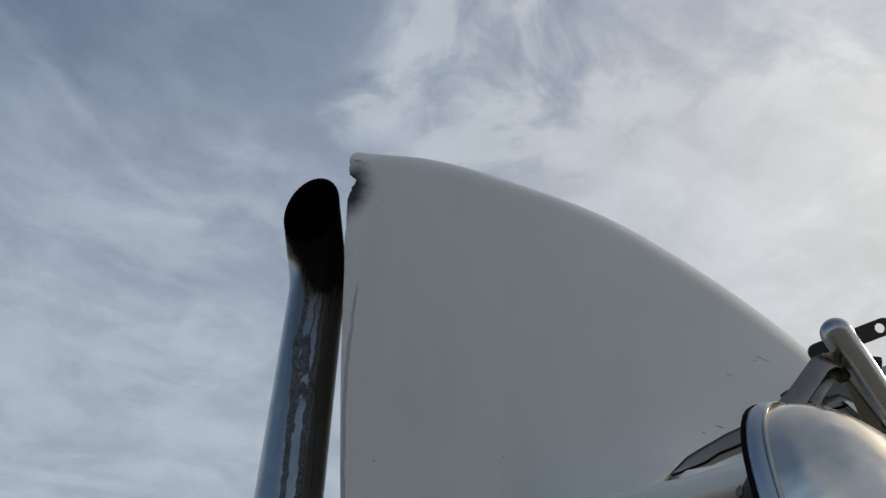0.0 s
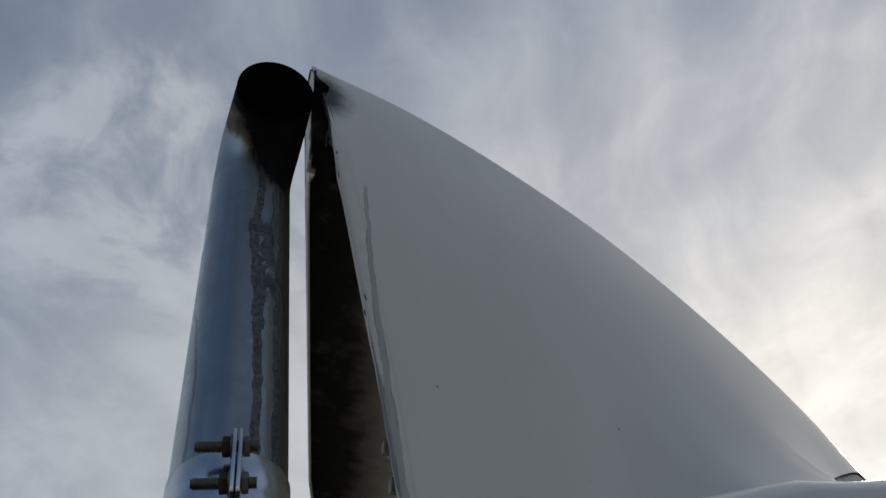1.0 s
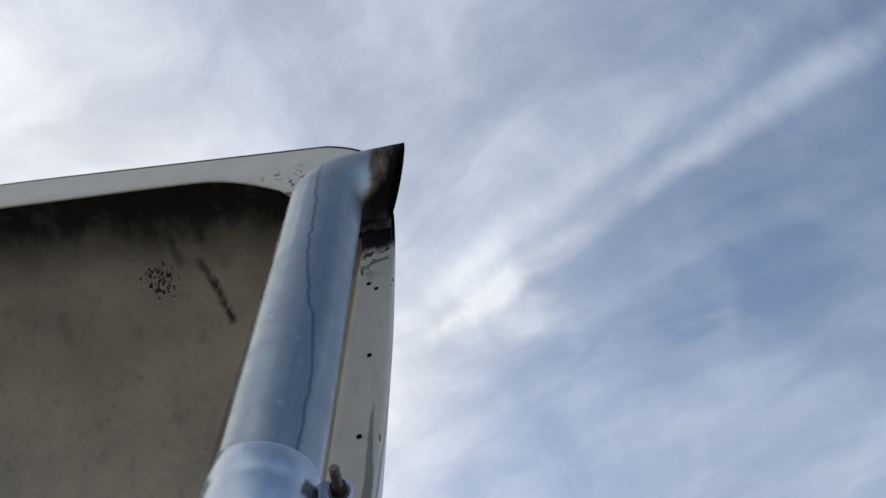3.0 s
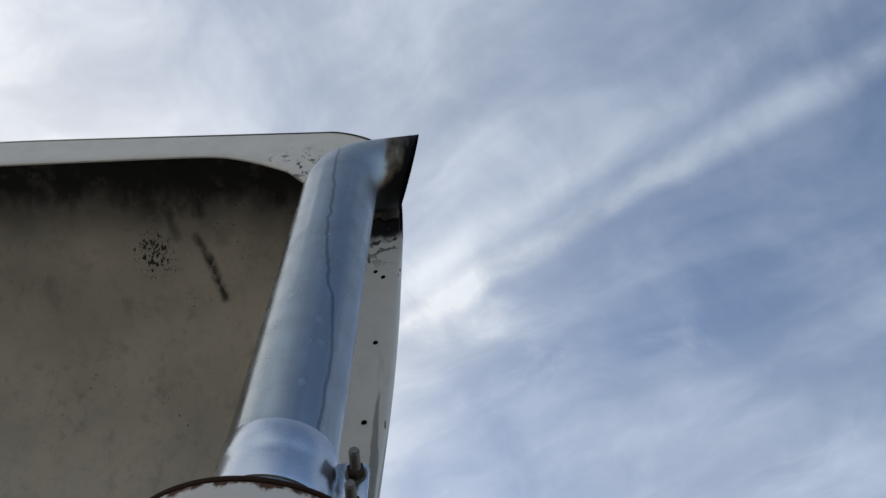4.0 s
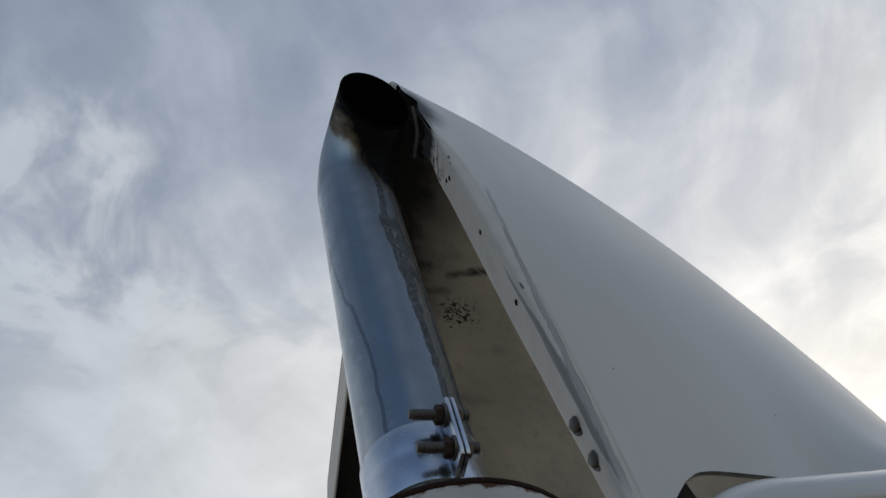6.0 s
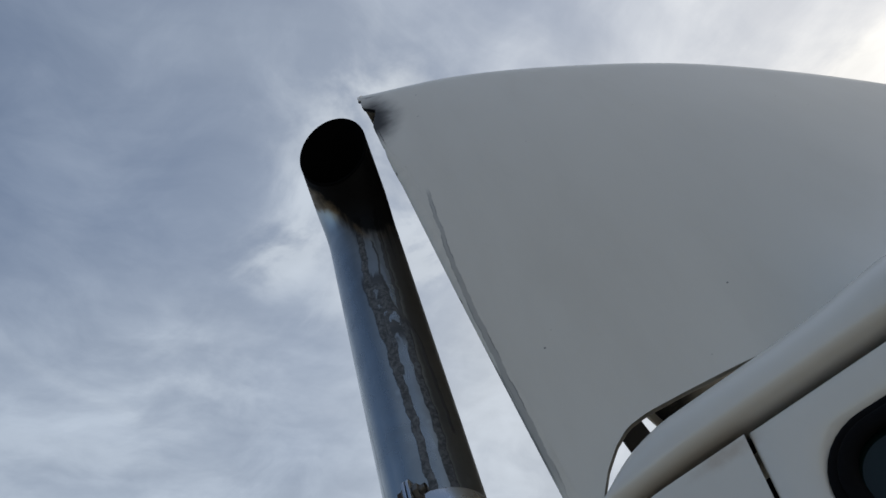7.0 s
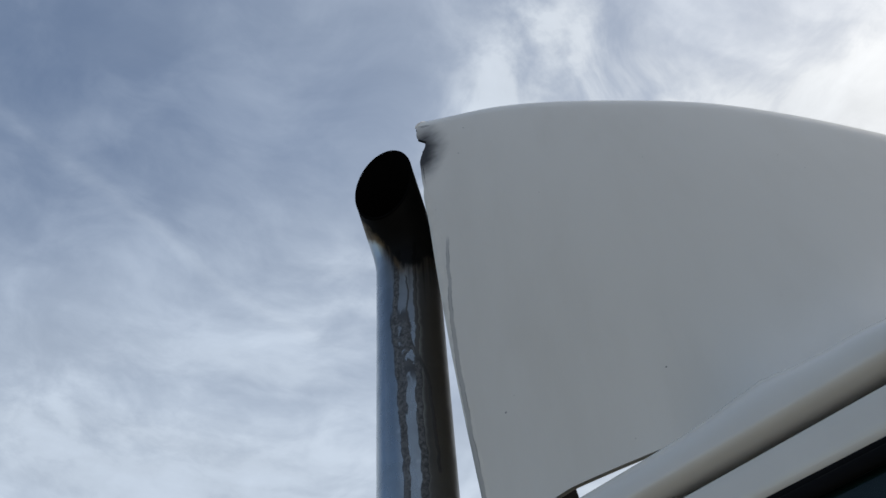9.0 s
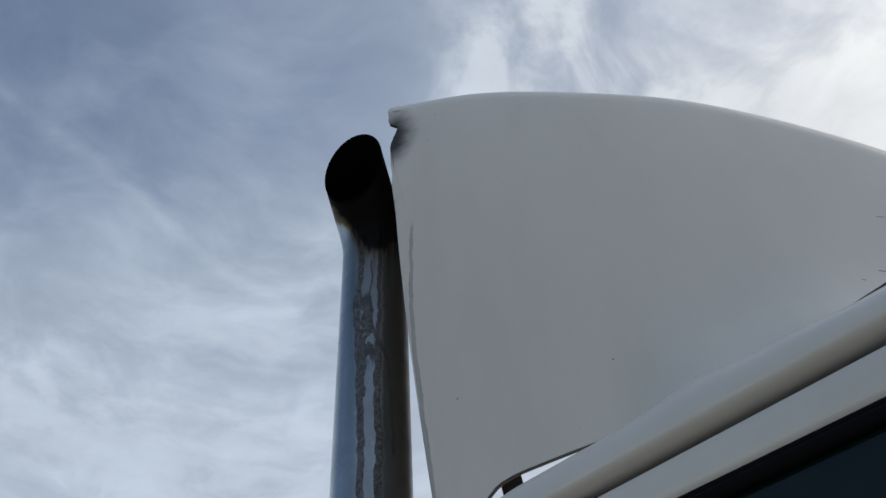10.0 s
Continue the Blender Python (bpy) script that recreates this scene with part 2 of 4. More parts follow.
def paint_flange():
    """The rear rim: chalky white paint, flaked to black by the exhaust, with a grey run down the outer side."""
    m, gg, b, co = surface("chalky_rim_paint")
    x, y, z = gg.xyz(co)
    dirt = gg.noise(co, 22.0, 6.0, 0.6)
    col = gg.mix(gg.step(dirt, 0.3, 0.8), (0.69, 0.67, 0.62), (0.61, 0.59, 0.545))
    col = runny_smear(gg, co, col)
    run = gg.noise(gg.vec(0.0, 0.0, z), 9.0, 3.0)
    line = gg.m("ADD", -0.0905, gg.m("MULTIPLY", gg.m("SUBTRACT", run, 0.5), 0.014))
    beside = gg.m("ABSOLUTE", gg.m("SUBTRACT", y, line))
    r = gg.m("MULTIPLY", gg.step(gg.m("SUBTRACT", beside, gg.step(z, 0.30, 0.10, 0.0015, 0.0065)), 0.0016, 0.0), gg.step(z, 0.31, 0.27))
    faint = gg.m("MULTIPLY", gg.step(beside, 0.007, 0.002), gg.m("MULTIPLY", gg.step(z, 0.47, 0.40), gg.step(gg.noise(gg.stretch(co, (1, 1, 0.3)), 50.0, 4.0), 0.40, 0.62)))
    rearward = gg.step(gg.xyz(gg.node("ShaderNodeTexCoord").outputs["Normal"])[0], -0.45, -0.75)   # on the flat of the flange only
    faint, r = gg.m("MULTIPLY", faint, rearward), gg.m("MULTIPLY", r, rearward)
    col = gg.mix(gg.m("MULTIPLY", faint, 0.35), col, (0.30, 0.30, 0.29))
    col = gg.mix(gg.m("MULTIPLY", r, 0.75), col, (0.20, 0.20, 0.195))
    for a, c, w in (((-0.104, 0.222), (-0.1035, 0.240), 0.0016), ((-0.1085, 0.606), (-0.108, 0.594), 0.0016), ((-0.106, 0.588), (-0.1055, 0.580), 0.0014), ((-0.052, 0.630), (-0.047, 0.655), 0.0035)):
        col = gg.mix(gg.m("MULTIPLY", scratch(gg, y, z, a, c, w), 0.9), col, (0.04, 0.04, 0.04))
    chip = gg.noise(co, 40.0, 4.0, 0.6, 0.5)
    d = gg.vm("DISTANCE", co, (0.125, -0.06, 0.80))
    d2 = gg.vm("DISTANCE", co, (0.10, 0.13, 0.965))
    flake = gg.m("MAXIMUM", gg.m("MULTIPLY", gg.step(d, 0.21, 0.10), gg.step(chip, 0.53, 0.56)), gg.m("MULTIPLY", gg.step(d2, 0.10, 0.02), gg.step(chip, 0.55, 0.58)))
    flake = gg.m("MULTIPLY", flake, gg.m("MAXIMUM", gg.step(y, -0.104, -0.095), gg.step(z, 0.86, 0.90)))
    col = gg.mix(flake, col, (0.035, 0.033, 0.032))
    dn = gg.m("ADD", d, gg.m("MULTIPLY", gg.m("SUBTRACT", gg.noise(co, 35.0, 5.0), 0.5), 0.06))
    col = gg.mix(gg.step(dn, 0.110, 0.075), col, (0.010, 0.009, 0.009))
    gg.put(b.inputs["Base Color"], col)
    b.inputs["Roughness"].default_value = 0.6
    gg.put(b.inputs["Specular IOR Level"], gg.step(dn, 0.110, 0.075, 0.4, 0.06))
    bump(gg, b, gg.m("SUBTRACT", gg.noise(co, 18.0, 3.0), gg.m("MULTIPLY", flake, 0.5)), 0.25, 0.002)
    return m


def fibreglass():
    """Bare laminate inside the fairing: mottled beige, sooty under the rim, with mould specks and scorch streaks."""
    m, gg, b, co = surface("bare_fibreglass")
    x, y, z = gg.xyz(co)
    n1, n2 = gg.noise(co, 5.0, 6.0, 0.6), gg.noise(co, 38.0, 6.0, 0.65)
    col = gg.mix(gg.step(n1, 0.3, 0.7), (0.52, 0.485, 0.415), (0.39, 0.368, 0.322))
    col = gg.mix(gg.step(n2, 0.5, 0.78, 0, 0.5), col, (0.24, 0.21, 0.175))
    tiny = gg.m("MULTIPLY", gg.step(gg.spots(gg.stretch(co, (1, 1, 0.6)), 55.0), 0.16, 0.08), gg.step(gg.noise(co, 6.0, 3.0), 0.55, 0.66))
    col = gg.mix(gg.m("MULTIPLY", tiny, 0.85), col, (0.05, 0.045, 0.04))

    def patch(p, r, cut):
        d = gg.vm("DISTANCE", co, p)
        bar = gg.m("ADD", 0.74 - 0.4 * cut, gg.step(d, r * 0.2, r, 0.0, 0.16))
        k = gg.m("SUBTRACT", gg.noise(gg.stretch(co, (1, 1.3, 0.7)), 120.0, 3.0, 0.55, 0.8), bar)
        return gg.m("MULTIPLY", gg.step(d, r, r * 0.9), gg.step(k, -0.01, 0.02))

    for p, r, cut in (((0.402, 0.492, 1.054), 0.075, 0.58), ((0.40, 0.46, 0.94), 0.05, 0.45), ((0.24, 0.05, 0.16), 0.14, 0.58), ((0.26, 0.04, 0.34), 0.08, 0.52), ((0.50, 0.62, 0.92), 0.06, 0.38)):
        col = gg.mix(patch(p, r, cut), col, (0.025, 0.023, 0.02))

    def scorch(a, c, w):
        """A smoky streak between two points."""
        a, c = Vector(a), Vector(c)
        u = (c - a) / (c - a).length_squared
        k = gg.m("MULTIPLY", gg.vm("DOT_PRODUCT", gg.vm("SUBTRACT", co, tuple(a)), tuple(u)), 1.0, clamp=True)
        foot = gg.vm("ADD", tuple(a), gg.vm("MULTIPLY", gg.vec(k, k, k), tuple(c - a)))
        d = gg.m("ADD", gg.vm("DISTANCE", co, foot), gg.m("MULTIPLY", gg.m("SUBTRACT", gg.noise(co, 45.0, 4.0), 0.5), w))
        return gg.m("MULTIPLY", gg.step(d, w * 2.0, 0.0), gg.step(gg.noise(co, 70.0, 4.0), 0.3, 0.6, 0.45, 1.0))

    for a, c, w, s in (((0.354, 0.391, 1.06), (0.397, 0.357, 1.031), 0.008, 0.8), ((0.397, 0.357, 1.031), (0.469, 0.313, 0.978), 0.010, 0.95),
                       ((0.242, 0.537, 1.121), (0.31, 0.493, 1.10), 0.030, 0.7), ((0.194, 0.433, 1.121), (0.285, 0.418, 1.10), 0.028, 0.7),
                       ((0.23, 0.391, 1.109), (0.300, 0.384, 1.085), 0.015, 0.9), ((0.288, 0.466, 1.101), (0.359, 0.439, 1.066), 0.012, 0.6)):
        col = gg.mix(gg.m("MULTIPLY", scorch(a, c, w), s), col, (0.03, 0.027, 0.025))
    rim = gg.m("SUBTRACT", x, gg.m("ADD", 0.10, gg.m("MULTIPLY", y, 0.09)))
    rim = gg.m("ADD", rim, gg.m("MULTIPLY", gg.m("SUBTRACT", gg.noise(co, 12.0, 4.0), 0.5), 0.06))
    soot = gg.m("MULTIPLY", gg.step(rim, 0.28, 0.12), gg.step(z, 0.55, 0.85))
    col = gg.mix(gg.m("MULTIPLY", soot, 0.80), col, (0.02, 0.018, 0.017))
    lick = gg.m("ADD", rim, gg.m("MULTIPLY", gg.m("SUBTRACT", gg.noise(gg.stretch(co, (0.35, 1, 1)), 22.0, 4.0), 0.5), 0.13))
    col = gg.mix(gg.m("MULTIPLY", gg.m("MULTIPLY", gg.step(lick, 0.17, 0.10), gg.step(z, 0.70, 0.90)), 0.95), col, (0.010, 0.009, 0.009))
    blotch = gg.noise(gg.stretch(co, (1, 1, 0.5)), 13.0, 6.0, 0.7)
    col = gg.mix(gg.step(blotch, 0.52, 0.72, 0.0, 0.45), col, (0.20, 0.185, 0.16))
    gg.put(b.inputs["Base Color"], col)
    b.inputs["Roughness"].default_value = 0.85
    bump(gg, b, n2, 0.4, 0.003)
    return m


MOUTH_P, MOUTH_N = Vector((0.0, -0.130, 0.88)), Vector((0.17, -0.975, -0.10)).normalized()


def pipe_chrome():
    """Old chrome: dull bloom, crusty runs down the outer side, a thin wandering stain at the back, heat tint and soot at the mouth."""
    m, gg, b, co = surface("old_chrome")
    x, y, z = gg.xyz(co)
    az = gg.m("DEGREES", gg.m("ARCTAN2", y, x))
    az = gg.m("SUBTRACT", az, gg.m("MULTIPLY", gg.m("GREATER_THAN", az, 120.0), 360.0))
    cloud_n = gg.noise(co, 18.0, 4.0, 0.6)
    film = gg.noise(gg.stretch(co, (1, 1, 0.15)), 26.0, 5.0, 0.6)
    col = gg.mix(gg.step(cloud_n, 0.3, 0.75), (0.43, 0.455, 0.455), (0.33, 0.355, 0.362))
    bloom = gg.m("MULTIPLY", gg.step(gg.spots(gg.stretch(co, (1, 1, 0.7)), 48.0), 0.30, 0.12), gg.step(cloud_n, 0.50, 0.66))
    col = gg.mix(gg.m("MULTIPLY", bloom, 0.45), col, (0.62, 0.64, 0.66))
    rough = gg.m("ADD", gg.step(cloud_n, 0.35, 0.75, 0.20, 0.30), gg.step(film, 0.45, 0.8, 0.0, 0.12))
    wob = gg.m("MULTIPLY", gg.m("SUBTRACT", gg.noise(gg.vec(gg.m("MULTIPLY", az, 0.0005), 0.0, z), 30.0, 4.0), 0.5), 13.0)
    wav = gg.m("ADD", az, wob)

    def lane(pts, wide, ends=(0.012, 0.012), soft=1.2):
        """A run of dirt along a course, with its height limits."""
        d = gg.m("ABSOLUTE", gg.m("SUBTRACT", wav, winding(gg, z, *pts)))
        k = gg.step(d, wide + soft, wide)
        k = gg.m("MULTIPLY", k, gg.step(z, pts[0][0], pts[0][0] + ends[0]))
        return gg.m("MULTIPLY", k, gg.step(z, pts[-1][0], pts[-1][0] - ends[1]))

    def most(*vals):
        a = vals[0]
        for v in vals[1:]:
            a = gg.m("MAXIMUM", a, v)
        return a

    # dark brown and duller on the side towards the fairing, stronger higher up
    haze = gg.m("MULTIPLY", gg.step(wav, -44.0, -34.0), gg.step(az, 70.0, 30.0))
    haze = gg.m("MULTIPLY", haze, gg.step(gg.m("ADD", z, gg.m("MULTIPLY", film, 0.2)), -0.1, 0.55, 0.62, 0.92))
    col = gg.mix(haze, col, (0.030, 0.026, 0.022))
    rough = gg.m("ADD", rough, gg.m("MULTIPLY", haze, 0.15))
    # grey film below the mouth on the outer side
    veil2 = gg.m("MULTIPLY", gg.m("MULTIPLY", gg.step(wav, -118.0, -88.0), gg.step(az, 70.0, 30.0)), gg.step(gg.m("ADD", z, gg.m("MULTIPLY", gg.m("SUBTRACT", film, 0.5), 0.25)), 0.15, 0.66, 0.22, 0.62))
    col = gg.mix(veil2, col, (0.075, 0.078, 0.082))
    rough = gg.m("ADD", rough, gg.m("MULTIPLY", veil2, 0.12))
    # thin wandering stain at the back
    thin = lane(((-0.1, -137.0), (0.13, -137.0), (0.214, -145.0), (0.30, -160.0), (0.41, -174.0), (0.66, -184.0), (0.74, -186.0), (0.80, -194.0)), 1.6, soft=1.0)
    col = gg.mix(gg.m("MULTIPLY", thin, 0.55), col, (0.10, 0.11, 0.13))
    # crusty runs
    grain = gg.noise(gg.vec(gg.m("MULTIPLY", az, 0.0011), gg.m("MULTIPLY", z, 0.8), 0.0), 150.0, 4.0, 0.65, 0.5)
    lace = gg.noise(gg.vec(gg.m("MULTIPLY", az, 0.0011), gg.m("MULTIPLY", z, 0.45), 0.0), 60.0, 4.0, 0.6, 1.0)
    strip = lane(((-0.1, -68.0), (0.12, -68.0), (0.25, -73.0), (0.34, -78.0), (0.44, -80.0), (0.52, -76.0), (0.64, -72.0)), 4.2)
    blob = gg.m("MULTIPLY", lane(((0.27, -58.0), (0.33, -60.0), (0.40, -70.0), (0.47, -74.0)), 13.0, (0.08, 0.05), 4.0), gg.step(lace, 0.36, 0.42))
    tail = lane(((0.21, -66.0), (0.26, -66.0), (0.35, -69.0)), 1.6)
    curl = lane(((0.40, -56.0), (0.45, -60.0), (0.50, -55.0), (0.56, -60.0)), 0.8)
    right = lane(((-0.1, -46.0), (0.12, -43.0), (0.21, -46.0), (0.34, -45.0)), 4.4)
    right2 = lane(((0.32, -45.0), (0.44, -44.0), (0.56, -43.0), (0.66, -42.0)), 2.6)
    side_run = lane(((0.10, -21.0), (0.14, -22.0), (0.27, -28.0), (0.35, -43.0)), 2.2)
    run = most(strip, blob, tail, right)
    lines = most(curl, right2, side_run)
    shade = gg.m("MULTIPLY", gg.step(grain, 0.35, 0.68), gg.step(lace, 0.3, 0.7, 0.6, 1.0))
    crust = gg.mix(shade, (0.030, 0.032, 0.036), (0.165, 0.175, 0.19))
    col = gg.mix(gg.m("MULTIPLY", run, 0.93), col, crust)
    border = gg.m("MULTIPLY", gg.m("MULTIPLY", run, gg.m("SUBTRACT", 1.0, run)), 3.2, clamp=True)
    col = gg.mix(most(border, gg.m("MULTIPLY", lines, 0.85)), col, (0.045, 0.045, 0.047))
    dull = most(run, lines)
    rough = gg.m("ADD", rough, gg.m("MULTIPLY", dull, 0.35))
    metal = gg.m("SUBTRACT", 1.0, most(gg.m("MULTIPLY", dull, 0.85), gg.m("MULTIPLY", haze, 0.5)))
    # heat tint and soot round the mouth
    away = gg.vm("LENGTH", gg.vm("MULTIPLY", gg.vm("SUBTRACT", co, (0.066, -0.122, 0.780)), (1.0, 1.0, 0.8)))
    low = gg.m("MULTIPLY", gg.step(az, -108.0, -62.0, 0.0, 0.060), gg.step(az, 40.0, 0.0))
    ragged = gg.noise(gg.stretch(co, (1, 1, 0.2)), 34.0, 5.0, 0.6)
    edge2 = gg.m("ADD", gg.m("SUBTRACT", away, low), gg.m("MULTIPLY", gg.m("SUBTRACT", ragged, 0.5), 0.06))
    tint = gg.m("MULTIPLY", gg.step(edge2, 0.137, 0.118), gg.step(az, -50.0, -80.0, 0.25, 1.0))
    col = gg.mix(gg.m("MULTIPLY", tint, 0.8), col, (0.20, 0.135, 0.065))
    black = gg.step(edge2, 0.129, 0.104)
    # soot that runs from the mouth down the outer side, its border leaning back towards the mouth
    lean = gg.m("MULTIPLY", gg.m("MAXIMUM", gg.m("SUBTRACT", z, 0.655), 0.0), 0.95)
    turn = gg.m("DEGREES", gg.m("ARCTAN2", gg.m("ADD", y, gg.m("MULTIPLY", lean, 0.967)), gg.m("SUBTRACT", x, gg.m("MULTIPLY", lean, 0.255))))
    turn = gg.m("SUBTRACT", turn, gg.m("MULTIPLY", gg.m("GREATER_THAN", turn, 120.0), 360.0))
    border = winding(gg, z, (0.46, -74.0), (0.56, -84.0), (0.66, -98.0), (0.76, -118.0), (0.90, -128.0))
    past = gg.m("ADD", gg.m("SUBTRACT", turn, border), gg.m("MULTIPLY", gg.m("SUBTRACT", ragged, 0.5), 26.0))
    drip = gg.m("ADD", z, gg.m("MULTIPLY", gg.m("SUBTRACT", gg.noise(gg.vec(gg.m("MULTIPLY", az, 0.03), 0.0, 0.0), 3.0, 3.0), 0.5), 0.30))
    sooty = gg.m("MULTIPLY", gg.step(turn, 85.0, 50.0), gg.step(drip, 0.49, 0.66, 0.0, 0.96))
    front = gg.m("MULTIPLY", gg.step(past, -4.0, 9.0), sooty)
    singed = gg.m("MULTIPLY", gg.m("MULTIPLY", gg.step(past, -16.0, -2.0), gg.step(z, 0.58, 0.68)), gg.step(turn, 85.0, 50.0))
    col = gg.mix(gg.m("MULTIPLY", singed, 0.55), col, (0.17, 0.115, 0.055))
    black = gg.m("MAXIMUM", black, front)
    col = gg.mix(black, col, (0.005, 0.005, 0.005))
    metal = gg.m("MULTIPLY", metal, gg.m("SUBTRACT", 1.0, gg.m("MULTIPLY", black, 0.97)))
    rough = gg.m("ADD", rough, gg.m("MULTIPLY", tint, 0.30))
    rough = gg.m("ADD", rough, gg.step(edge2, 0.24, 0.14, 0.0, 0.16))
    gg.put(b.inputs["Base Color"], col)
    gg.put(b.inputs["Roughness"], gg.m("MINIMUM", rough, 0.92))
    gg.put(b.inputs["Metallic"], metal)
    gg.put(b.inputs["Specular IOR Level"], gg.m("SUBTRACT", 0.5, gg.m("MULTIPLY", black, 0.42)))
    bump(gg, b, gg.m("ADD", gg.m("MULTIPLY", dull, gg.m("ADD", 0.4, grain)), gg.m("MULTIPLY", cloud_n, 0.15)), 0.30, 0.0016)
    return m


def muffler_paint():
    """Faded white paint, rusting from the top edge."""
    m, gg, b, co = surface("rusting_white_paint")
    x, y, z = gg.xyz(co)
    r = gg.m("SQRT", gg.m("ADD", gg.m("MULTIPLY", x, x), gg.m("MULTIPLY", y, y)))
    n = gg.noise(co, 55.0, 6.0, 0.65)
    col = gg.mix(gg.step(gg.noise(co, 9.0, 4.0), 0.3, 0.7), (0.62, 0.60, 0.57), (0.48, 0.46, 0.43))
    edge = gg.m("ADD", gg.m("SUBTRACT", -0.146, z), gg.m("MULTIPLY", gg.m("SUBTRACT", n, 0.5), 0.035))
    rust = gg.step(edge, 0.006, 0.0)
    pit = gg.m("MULTIPLY", gg.step(n, 0.66, 0.70), gg.step(edge, 0.06, 0.0))
    rust = gg.m("MAXIMUM", rust, pit)
    rc = gg.mix(gg.noise(co, 120.0, 4.0), (0.035, 0.018, 0.012), (0.13, 0.055, 0.03))
    gg.put(b.inputs["Base Color"], gg.mix(rust, col, rc))
    gg.put(b.inputs["Roughness"], gg.m("ADD", 0.45, gg.m("MULTIPLY", rust, 0.45)))
    bump(gg, b, gg.m("ADD", n, rust), 0.3, 0.002)
    return m


def cab_paint():
    m, gg, b, co = surface("cab_white_paint")
    x, y, z = gg.xyz(co)
    n = gg.noise(gg.stretch(co, (1, 1, 0.4)), 14.0, 6.0, 0.6)
    col = gg.mix(gg.step(n, 0.1, 0.95), (0.70, 0.68, 0.63), (0.65, 0.63, 0.58))
    d = gg.vm("LENGTH", gg.vm("MULTIPLY", gg.vm("SUBTRACT", co, (0.345, -0.12, -0.197)), (0.5, 1.0, 2.2)))
    d = gg.m("ADD", d, gg.m("MULTIPLY", gg.m("SUBTRACT", gg.noise(co, 60.0, 4.0), 0.5), 0.02))
    col = gg.mix(gg.step(d, 0.035, 0.005, 0, 0.75), col, (0.33, 0.21, 0.10))
    gg.put(b.inputs["Base Color"], col)
    gg.put(b.inputs["Roughness"], gg.step(n, 0.1, 0.95, 0.24, 0.28))
    b.inputs["Coat Weight"].default_value = 0.6
    b.inputs["Coat Roughness"].default_value = 0.1
    return m


def glass_dark():
    m, gg, b, co = surface("tinted_glass")
    gg.put(b.inputs["Base Color"], gg.mix(gg.noise(co, 30.0), (0.004, 0.014, 0.014), (0.007, 0.020, 0.020)))
    b.inputs["Roughness"].default_value = 0.04
    b.inputs["Transmission Weight"].default_value = 0.3
    b.inputs["IOR"].default_value = 1.34
    return m


def ground_mat():
    m, gg, b, co = surface("dry_yard_gravel")
    n, n2 = gg.noise(co, 0.35, 6.0), gg.noise(co, 30.0, 5.0)
    col = gg.mix(gg.step(n, 0.3, 0.7), (0.36, 0.31, 0.24), (0.27, 0.235, 0.185))
    gg.put(b.inputs["Base Color"], gg.mix(gg.step(n2, 0.4, 0.8, 0, 0.6), col, (0.07, 0.065, 0.06)))
    b.inputs["Roughness"].default_value = 0.95
    bump(gg, b, n2, 0.6, 0.01)
    return m


WHITE, RIM, BARE, PIPE = paint_white(), paint_flange(), fibreglass(), pipe_chrome()
CAB, MUFF, GLASS, GROUND = cab_paint(), muffler_paint(), glass_dark(), ground_mat()
SOOTY = simple("soot_lining", (0.002, 0.002, 0.002), 0.95, 0, 0.3, spec=0.03)
ZINC = simple("bright_clamp_steel", (0.60, 0.63, 0.67), 0.27, 1.0, 0.16, 26.0, 0.10)
BOLT = simple("weathered_bolt_steel", (0.17, 0.16, 0.145), 0.5, 0.85, 0.45, 160.0, 0.3)
RUST = simple("rusty_steel", (0.055, 0.036, 0.026), 0.85, 0.3, 0.5, 120.0, 0.5)
OLDRUST = simple("flaking_dark_rust", (0.032, 0.017, 0.012), 0.9, 0.1, 0.6, 90.0, 0.8, spec=0.2)
# also on the black strips that stand in for shade in groove and wedge
RUBBER_AND_SHADE = simple("black_rubber_and_shade", (0.004, 0.004, 0.0045), 0.8, 0, 0.3, 80.0, spec=0.08)
DARK = simple("dark_bracket_paint", (0.045, 0.042, 0.04), 0.6, 0, 0.3, 60.0)
STAIN = simple("polished_stainless", (0.60, 0.56, 0.50), 0.12, 1.0, 0.15, 7.0, 0.5)
TUBE = simple("chromed_tube", (0.40, 0.41, 0.42), 0.25, 1.0, 0.2, 60.0, 0.15)
STRAP = simple("weathered_stainless", (0.19, 0.175, 0.155), 0.24, 1.0, 0.3, 40.0, 0.3)
DENTED, gd, pd, cd = surface("dented_stainless")
gd.put(pd.inputs["Base Color"], gd.mix(gd.noise(cd, 30.0), (0.95, 0.84, 0.69), (0.80, 0.70, 0.57)))
pd.inputs["Metallic"].default_value = 1.0
gd.put(pd.inputs["Roughness"], gd.step(gd.noise(cd, 14.0, 4.0), 0.3, 0.7, 0.12, 0.24))
bump(gd, pd, gd.noise(cd, 13.0, 1.5, 0.4, 0.4), 0.55, 0.022)
LINER = simple("dark_cab_lining", (0.03, 0.03, 0.03), 0.9)
BASE_AT = (0, 0, LIFT)


# ---------------------------------------------------------------- mesh helpers
def part(name, bm, material, parent=None, label="", smooth=True, sharp=35):
    me = bpy.data.meshes.new(name)
    bmesh.ops.remove_doubles(bm, verts=bm.verts[:], dist=1e-5)
    bm.normal_update()
    if smooth:
        for f in bm.faces:
            f.smooth = True
        for e in bm.edges:
            if len(e.link_faces) == 2 and e.calc_face_angle(0) > radians(sharp):
                e.smooth = False
    bm.to_mesh(me)
    bm.free()
    me.materials.append(material)
    ob = new(name, me)
    if parent:
        ob.parent = parent
    else:
        ob.location = BASE_AT
    if label:
        ob["label"] = label
    return ob


